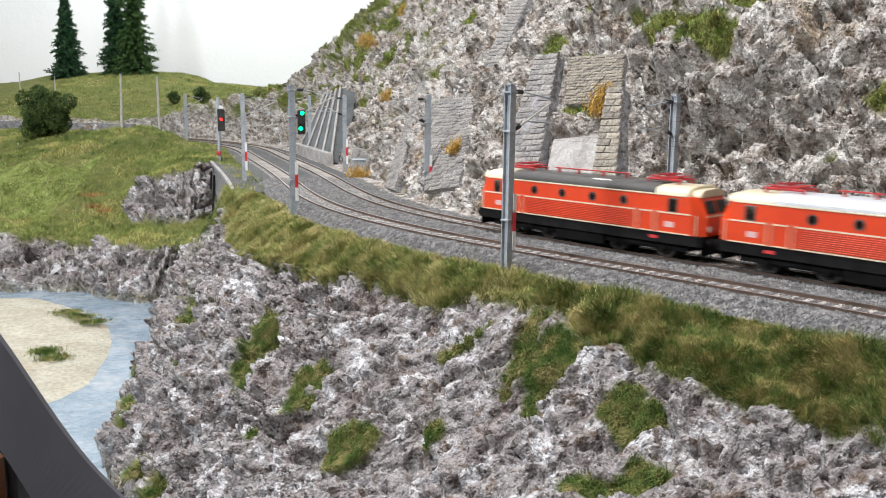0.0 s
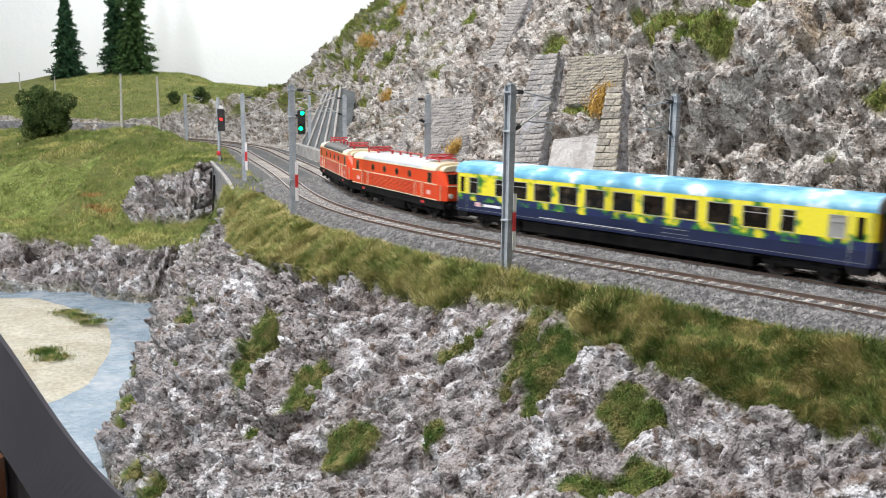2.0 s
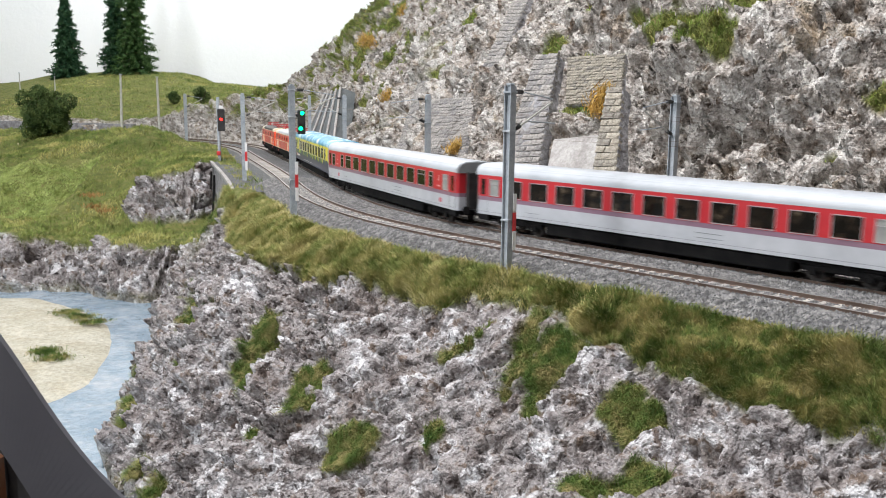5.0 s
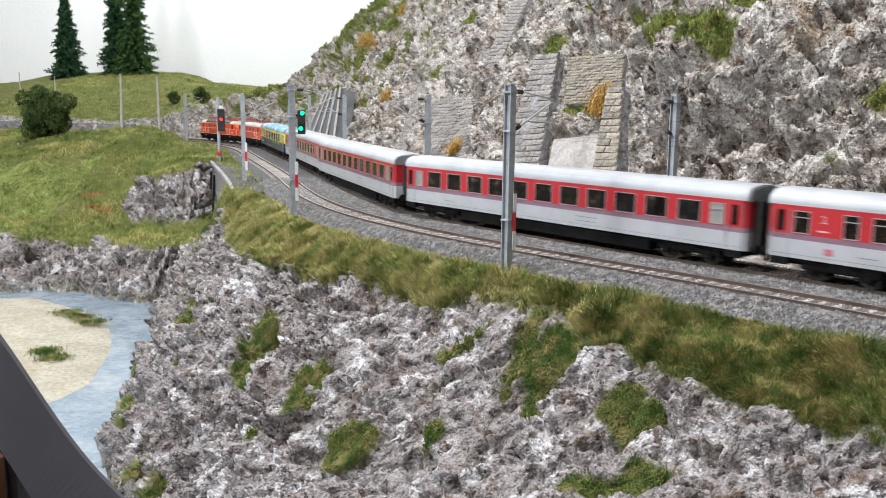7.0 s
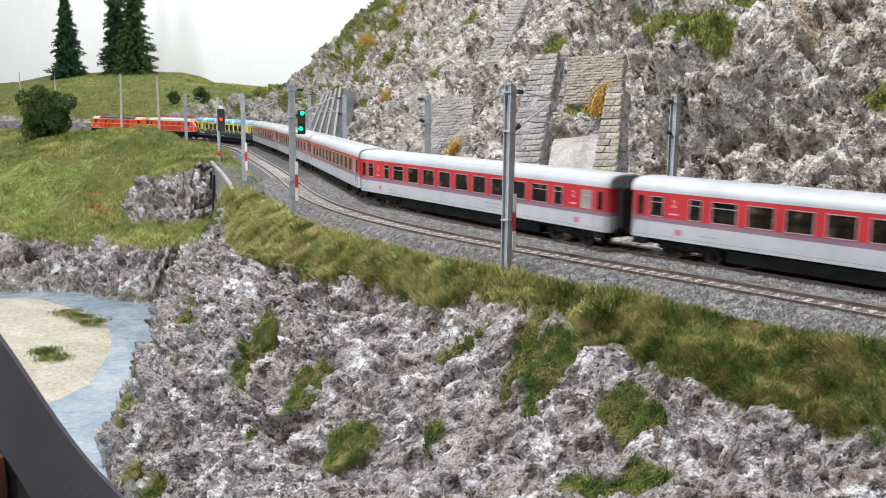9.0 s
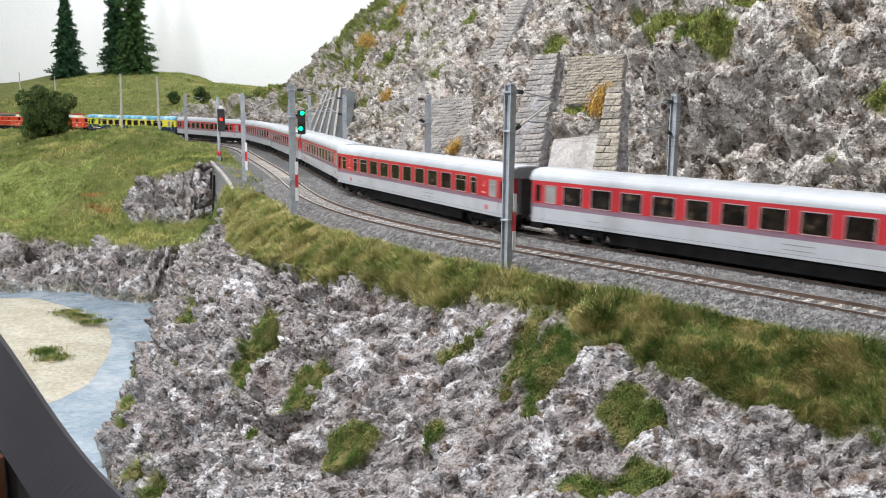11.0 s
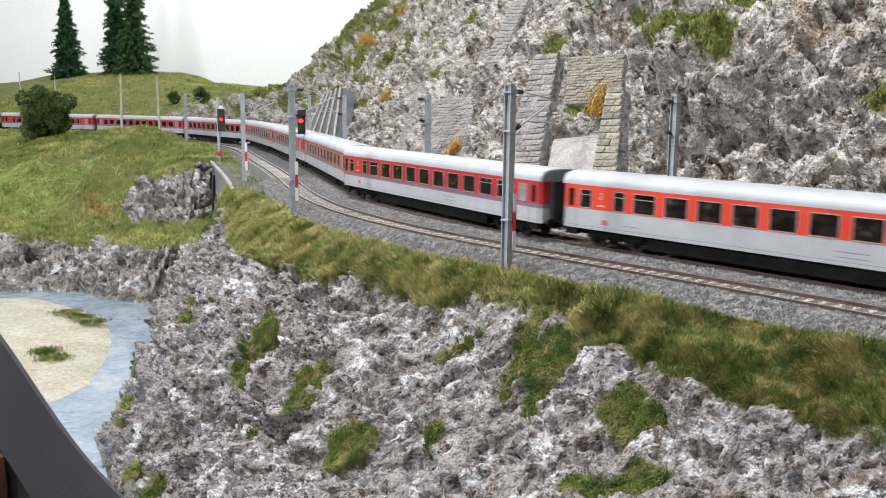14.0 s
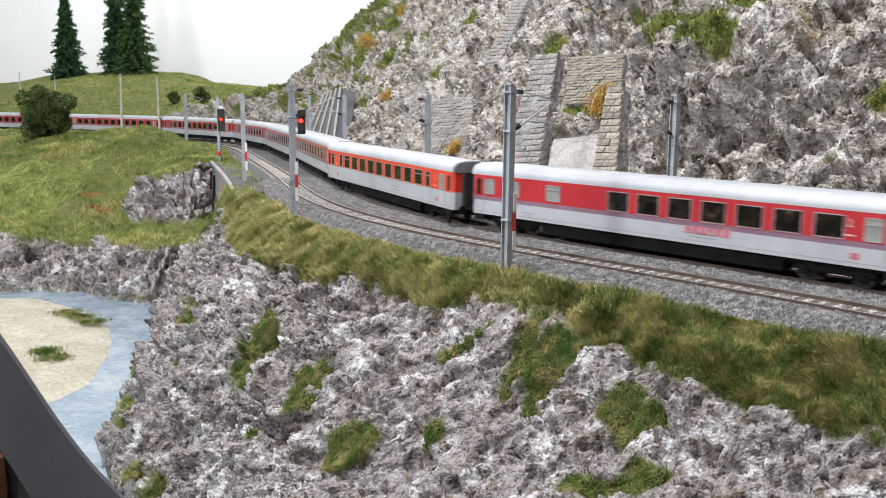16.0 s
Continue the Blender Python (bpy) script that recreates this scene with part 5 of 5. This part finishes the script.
def grass():
    rnd = np.random.default_rng(7)
    nd = len(np.unique(near_d))
    inner = (near_s > 0) & (near_s < 72)
    verge = inner & (near_d > -13.4) & (near_d < -7.2) & ((near_s < 62) | (near_d < -9.9)) & (near_rock < 0.6)
    thick = np.where(verge, near_cover * (0.25 + 0.75 * smooth(-7.1, -7.8, near_d)), 0)
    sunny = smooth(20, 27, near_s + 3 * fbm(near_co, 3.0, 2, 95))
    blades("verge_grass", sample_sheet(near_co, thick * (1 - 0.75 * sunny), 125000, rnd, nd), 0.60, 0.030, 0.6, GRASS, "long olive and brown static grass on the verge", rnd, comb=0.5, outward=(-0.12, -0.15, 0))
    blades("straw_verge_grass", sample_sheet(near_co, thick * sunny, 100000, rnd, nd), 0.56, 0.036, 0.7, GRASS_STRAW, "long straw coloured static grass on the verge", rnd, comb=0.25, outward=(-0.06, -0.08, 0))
    tuft = np.where(inner & (near_rock > 0.6), np.where(near_cover > 0.35, near_cover, 0), 0)
    blades("cliff_grass", sample_sheet(near_co, tuft, 80000, rnd, nd), 0.50, 0.028, 0.6, GRASS_GREEN, "green grass tufts on ledges of the cliff", rnd, comb=0.6, outward=(-0.3, -0.5, -0.1))
    slope = near_n[:, 2] > 0.55
    mead = np.where((near_s > 66) & (near_s < 240) & (near_d > -95) & (near_co[:, 2] > -12.5) & (near_co[:, 1] > 80), near_cover * slope, 0)
    patch = smooth(-0.25, 0.2, fbm(near_co, 9.0, 3, 91))
    off_field = 1 - ((near_co[:, 0] < -50) & (near_co[:, 0] > -92) & (near_co[:, 1] > 109) & (near_co[:, 1] < 127))
    blades("meadow_grass", sample_sheet(near_co, mead * (0.3 + patch) * off_field, 110000, rnd, nd), 0.55, 0.08, 0.6, GRASS_MEADOW, "uneven olive meadow grass beyond the river", rnd)
    mown = np.where((near_co[:, 0] < -50) & (near_co[:, 0] > -92) & (near_co[:, 1] > 109) & (near_co[:, 1] < 127), smooth(-0.75, -0.35, fbm(near_co, 6.0, 3, 77)), 0)
    blades("field_grass", sample_sheet(near_co, mown, 55000, rnd, nd), 0.30, 0.09, 0.6, FIELD, "short light green grass of a fenced field", rnd)
    nr = len(rear_co) // len(np.unique(rear_s))
    tuft = np.where((rear_rock > 0.3) & (rear_s > 5) & (rear_s < 185), np.where(rear_cover > 0.35, rear_cover, 0), 0)
    blades("hill_grass", sample_sheet(rear_co, tuft, 85000, rnd, nr), 0.50, 0.05, 0.55, GRASS_HILL, "green grass tufts on the rocky hillside", rnd, outward=(-0.35, -0.4, 0))
    far = np.where((rear_s > 95) & (rear_s < 250) & (rear_rock < 0.5) & (rear_d > 7) & (rear_d < 90), rear_cover, 0)
    blades("far_meadow_grass", sample_sheet(rear_co, far, 55000, rnd, nr), 0.55, 0.125, 0.6, GRASS_MEADOW, "olive grass on the far meadow hill", rnd)
    # low, dry tufts of ochre on the rocks and beside the track
    spots = np.array([(11.0, 59.6, 8.2), (10.6, 59.1, 7.4), (1.1, 70.5, 3.9), (-6.4, 104.3, 7.9), (-5.3, 124.6, 20.0), (-9.1, 92.6, -0.2), (-11.0, 124.0, 15.8)])
    pts = np.concatenate([p + rnd.normal(0, 0.42 if p[1] < 80 else 0.6, (900, 3)) * np.array([1, 1, 0.7]) for p in spots])
    blades("ochre_tufts", pts, 0.42, 0.06, 0.6, GRASS_OCHRE, "dry ochre tufts on the rocks", rnd)
    pts = np.concatenate([p + rnd.normal(0, 0.55, (110, 3)) * np.array([1.2, 1, 0.3]) for p in np.array([(-43.8, 107.5, -5.7), (-41.8, 106, -6.0), (-45, 110, -4.6)])])
    blades("orange_flowers", pts, 0.3, 0.09, 0.5, material("orange_bloom", [(0.30, 0.17, 0.06), (0.36, 0.2, 0.07)], 1.0, 0.9, per="island"), "rusty orange flowers in the meadow", rnd)
    pts = np.concatenate([p + rnd.normal(0, 0.55, (700, 3)) * np.array([1.2, 1, 0.05]) for p in np.array([(-37.0, 83.2, -13.15), (-35, 81.5, -13.15), (-33.1, 79.8, -13.2), (-33.2, 70, -13.2), (-31.9, 68.6, -13.3)])])
    blades("sand_grass", pts, 0.22, 0.06, 0.8, GRASS_GREEN, "thin green grass on the sand bank", rnd)


grass()


def ballast_stones():
    rnd = np.random.default_rng(3)
    n = 92000
    s = 3 + 72 * rnd.random(n) ** 1.25
    d = rnd.uniform(-7.5, 4.4, n)
    prof_d = [-8.2, -7.3, -6.4, -5.9, -5.35, -5.25, -3.7, -3.6, -2.9, -2.24, -1.5, -0.9, -0.8, 0.8, 0.9, 1.5, 2.2, 4.2, 8.5]
    prof_z = [-1.2, -0.85, -0.40, -0.20, -0.17, -0.25, -0.25, -0.17, -0.19, -0.26, -0.19, -0.17, -0.25, -0.25, -0.17, -0.2, -0.33, -0.5, -0.55]
    z = np.interp(d, prof_d, prof_z)
    keep = (np.abs(np.abs(d + TRACK_GAP) - 0.75) > 0.13) & (np.abs(np.abs(d) - 0.75) > 0.13)
    s, d, z = s[keep], d[keep], z[keep]
    n = len(s)
    x, y, _ = line(s, d)
    r = rnd.uniform(0.05, 0.115, (n, 1, 1))
    unit = np.array([(1, 0, 0), (-1, 0, 0), (0, 1, 0), (0, -1, 0), (0, 0, 0.9)], float)
    co = unit[None] * r * rnd.uniform(0.6, 1.3, (n, 5, 1))
    a = rnd.random(n) * 6.283
    c, si = np.cos(a)[:, None], np.sin(a)[:, None]
    tx = co[..., 0] * c - co[..., 1] * si
    ty = co[..., 0] * si + co[..., 1] * c
    co = np.stack([tx, ty, co[..., 2] + 0.35 * tx], -1) + np.stack([x, y, z + 0.02], 1)[:, None]
    tri = np.array([(0, 2, 4), (2, 1, 4), (1, 3, 4), (3, 0, 4)])
    faces = (np.arange(n)[:, None, None] * 5 + tri[None]).reshape(-1, 3)
    sheet("ballast_stones", co.reshape(-1, 3), faces, STONE_BIT, label="loose grey ballast stones between and beside the rails", smooth_shade=False, category="ballast", kind="stuff")


ballast_stones()


def conifer(x, y, z, height, radius, mat, label, seed, whorls):
    rnd = np.random.default_rng(seed)
    thing = empty("spruce_tree", at(x, y, z), label, "tree", "conifers on the hill")
    part("trunk", tube(bmesh.new(), (0, 0, -1.0), (0, 0, height), 0.42, 10, 0.05), BARK, thing)
    bm = bmesh.new()
    pts, dirs = [], []
    for k in range(whorls):
        f = k / whorls
        zz = height * (0.05 + 0.93 * f)
        reach = 1.15 * radius * (1 - f) ** 0.8 * (0.6 + 0.65 * rnd.random()) + 0.25
        m = int(9 + 6 * (1 - f))
        for j in range(m):
            a = 2 * math.pi * (j + rnd.random()) / m
            l = reach * rnd.uniform(0.6, 1.12)
            tip = np.array([math.cos(a) * l, math.sin(a) * l, zz - 0.28 * l + rnd.uniform(-0.2, 0.3)])
            root = np.array([0, 0, zz])
            tube(bm, root, tip, 0.07, 4, 0.02)
            c = int(14 + 16 * l)
            u = rnd.uniform(0.12, 1.05, c)
            pts.append(root + (tip - root) * u[:, None] + rnd.normal(0, 0.16, (c, 3)))
            dirs.append(np.tile((tip - root) / max(l, 0.1), (c, 1)))
    part("bough", bm, BARK, thing)
    p, d = np.concatenate(pts), np.concatenate(dirs)
    n = len(p)
    out = d * 0.6 + rnd.normal(0, 0.55, (n, 3))
    out[:, 2] -= 0.15
    out /= np.linalg.norm(out, axis=1)[:, None]
    side = np.cross(out, rnd.normal(0, 1, (n, 3)))
    side /= np.linalg.norm(side, axis=1)[:, None] + 1e-6
    ln = rnd.uniform(0.35, 0.75, (n, 1))
    co = np.stack([p - side * 0.11, p + side * 0.11, p + out * ln + side * 0.05, p + out * ln - side * 0.05], 1).reshape(-1, 3)
    sheet("crown", co, np.arange(n * 4).reshape(-1, 4), mat, parent=thing, smooth_shade=False)


conifer(-110.0, 258, 12.6, 24.5, 4.3, NEEDLES, "slim dark spruce on the grassy hill", 1, 46)
conifer(-95.0, 257, 13.0, 32, 4.2, NEEDLES, "tall dark spruce standing close to another", 2, 48)
conifer(-89.0, 254, 12.8, 36.0, 5.2, NEEDLES_OLIVE, "broad green fir with spreading branches", 3, 40)


def bush(name, x, y, z, r, h, n, mat, label, seed, size=0.5):
    rnd = np.random.default_rng(seed)
    thing = empty(name, at(x, y, z), label, "bush", "bushes")
    bm = bmesh.new()
    for k in range(9):
        a = 2 * math.pi * k / 9 + rnd.random()
        tube(bm, (0, 0, -0.3), (math.cos(a) * r * 0.55, math.sin(a) * r * 0.55, h * rnd.uniform(0.45, 0.8)), 0.13, 6, 0.03)
    part("stems", bm, BARK, thing)
    m = 46
    lumps = rnd.normal(0, 1, (m, 3))
    lumps /= np.linalg.norm(lumps, axis=1)[:, None]
    lumps = lumps * rnd.uniform(0.35, 0.82, (m, 1)) * np.array([r, r, h * 0.5]) + np.array([0, 0, h * 0.5])
    v = rnd.normal(0, 1, (n, 3))
    v /= np.linalg.norm(v, axis=1)[:, None]
    p = lumps[rnd.integers(0, m, n)] + v * (rnd.uniform(0.4, 1.0, (n, 1)) ** 0.5) * r * 0.30
    p[:, 2] = np.maximum(p[:, 2], -0.1)
    a, b = rnd.normal(0, 1, (2, n, 3))
    a /= np.linalg.norm(a, axis=1)[:, None]
    b = np.cross(a, b)
    b /= np.linalg.norm(b, axis=1)[:, None]
    s = size * rnd.uniform(0.5, 1.1, (n, 1))
    co = np.stack([p - a * s * 0.5, p + b * s * 0.28, p + a * s * 0.5, p - b * s * 0.28], 1).reshape(-1, 3)
    sheet("crown", co, np.arange(n * 4).reshape(-1, 4), mat, parent=thing, smooth_shade=False)


bush("broadleaf_bush", -64.4, 142, -0.6, 4.7, 11.2, 26000, LEAVES, "dense dark green bush in the meadow", 5, 0.45)
bush("low_bush", -59.0, 160, 0.1, 1.3, 2.4, 900, LEAVES, "low dark bush beside the line", 6)
bush("low_bush", -66.0, 214, 6.0, 1.7, 3.2, 1500, LEAVES, "low dark bush on the far hill", 8, 0.6)
bush("low_bush", -57.5, 208, 6.3, 2.2, 4.2, 1500, LEAVES, "low dark bush above the rocks", 9, 0.6)


def fence():
    thing_rows = [(-76.5, 139.5, -1.4), (-72.3, 139.3, -1.4), (-68.0, 139.0, -1.35), (-63.4, 138.5, -1.3), (-41.3, 136.0, -0.9)]
    first = None
    for x, y, z in thing_rows:
        if first is None:
            bm = bmesh.new()
            box(bm, 0, 0, 0.7, 0.2, 0.2, 1.9, 0.04)
            first = part("fence_post", bm, material("fence_wood", [(0.38, 0.34, 0.22), (0.5, 0.45, 0.3)], 0.5, 0.85), label="pale wooden fence post in the meadow", category="fence post", group="fence posts")
            first.matrix_world = at(x, y, z)
        else:
            copy_thing(first, at(x, y, z, 10))


fence()


# ---- the layout's edge before the viewer ----
def along(points, n):
    """Places at even steps of the index along a polyline, softened."""
    pts = np.array(points, float)
    t = np.linspace(0, len(pts) - 1, n)
    out = np.stack([np.interp(t, np.arange(len(pts)), pts[:, k]) for k in range(pts.shape[1])], 1)
    for _ in range(60):
        out[1:-1] = (out[:-2] + 2 * out[1:-1] + out[2:]) / 4
    return [Vector(v) for v in out]


def fascia():
    """A grey board along the layout's edge, sawn to the valley's outline, over a dark backing and a timber post."""
    n = 60
    top = along([(-9.0, 13.4, 6.6), (-7.33, 13, 4.88), (-6.86, 13, 4.21), (-6.32, 13, 3.16), (-5.67, 13, 2.09), (-5.11, 13, 1.54), (-4.38, 13, 0.79), (-3.0, 13, -0.6)], n)
    low = along([(-8.7, 12.6, 5.2), (-7.12, 12.4, 3.46), (-6.68, 12.4, 2.61), (-6.40, 12.4, 2.1), (-6.20, 12.4, 1.70), (-5.84, 12.4, 1.0), (-5.2, 12.4, 0.1), (-4.0, 12.4, -1.6)], n)
    bm = bmesh.new()
    rows = [[bm.verts.new(v) for v in (a, b, b + Vector((0.02, 0.14, -0.06)), a + Vector((0.02, 0.14, -0.06)))] for a, b in zip(top, low)]
    for a, b in zip(rows, rows[1:]):
        for k in range(4):
            bm.faces.new((a[k], a[(k + 1) % 4], b[(k + 1) % 4], b[k]))
    bm.faces.new(rows[0])
    bm.faces.new(rows[-1][::-1])
    part("layout_edge_board", bm, FASCIA, label="dark grey edge board of the layout", category="board", kind="structure")
    # black slats fill the dark area below the board
    bm = bmesh.new()
    for k in range(24):
        box(bm, -9.0 + 0.22 * k, 14.2 + 0.08 * (k % 2), -2.2 - 0.1 * k, 0.24, 0.1, 9.5)
    part("layout_skirt", bm, BLACK, label="black slats filling the dark area below the edge board", category="curtain", kind="structure")
    part("layout_post", box(bmesh.new(), -7.42, 13.2, -8.4, 0.5, 0.5, 21.0, 0.04), BROWNWOOD, label="brown timber post of the layout's frame", category="post", kind="structure")


fascia()

# ---- masonry pieces last ----
masonry("buttress", *FACES["buttress"], 0.50, 0.95, MASON, "tall tapered buttress of coursed limestone blocks", 1, proud=1.1)
masonry("buttress", *FACES["warm_buttress"], 0.52, 0.9, MASON_WARM, "smaller buttress of warm limestone blocks", 2, proud=1.1)
masonry("wall_upper", *FACES["upper"], 0.27, 0.5, MASON_WARM, "fine coursed stone wall high on the slope", 3, proud=0.45)
masonry("wall_slope", *FACES["slope"], 0.50, 1.0, MASON, "rough stone slope wall beside the line", 4, proud=0.5)
masonry("stone_steps", *FACES["steps"], 0.42, 1.3, MASON, "strip of stone steps climbing the rock", 5, proud=0.6)
masonry("stone_steps", *FACES["strip"], 0.48, 1.0, MASON, "narrow strip of stone steps on the rock", 6, proud=0.6)
masonry("wall_low", *FACES["low"], 0.45, 1.0, MASON, "low stone wall at the foot of the rock", 7, proud=0.5)


# ---- the train runs along the far track ----
def motions():
    times = [i * 0.5 for i in range(33)]
    # metres that its front has gone, against a steady 17.2 m/s
    drift = np.interp(times, [0, 2, 4, 6.5, 9, 11.5, 13, 15, 16], [0.14, 0.35, 0.05, -0.2, -0.6, -1.75, -1.95, -2.95, -3.0])
    back = 0.0
    for i, car in enumerate(CARS):
        length = 16.2 if i < 2 else 26.56
        pivot = 3.9 if i < 2 else 9.5
        rows = []
        for t, gone in zip(times, drift):
            mid = 36.40 + 17.204 * t + gone - back - length / 2
            ax, ay, _ = line(mid + pivot)
            bx, by, _ = line(mid - pivot)
            rows.append((t, at((ax + bx) / 2, (ay + by) / 2, 0.0, math.degrees(math.atan2(ay - by, ax - bx)))))
        walk(car, rows)
        back += length
    # the signal's two added blinds slide apart once the train has passed
    for blind, shift in zip(BLINDS, (-0.55, 0.55)):
        rest, down = Matrix.Identity(4), at(0.06 if shift > 0 else 0, 0, shift)
        walk(blind, [(0.0, rest), (12.1, rest), (12.2, down), (16.0, down)])


motions()
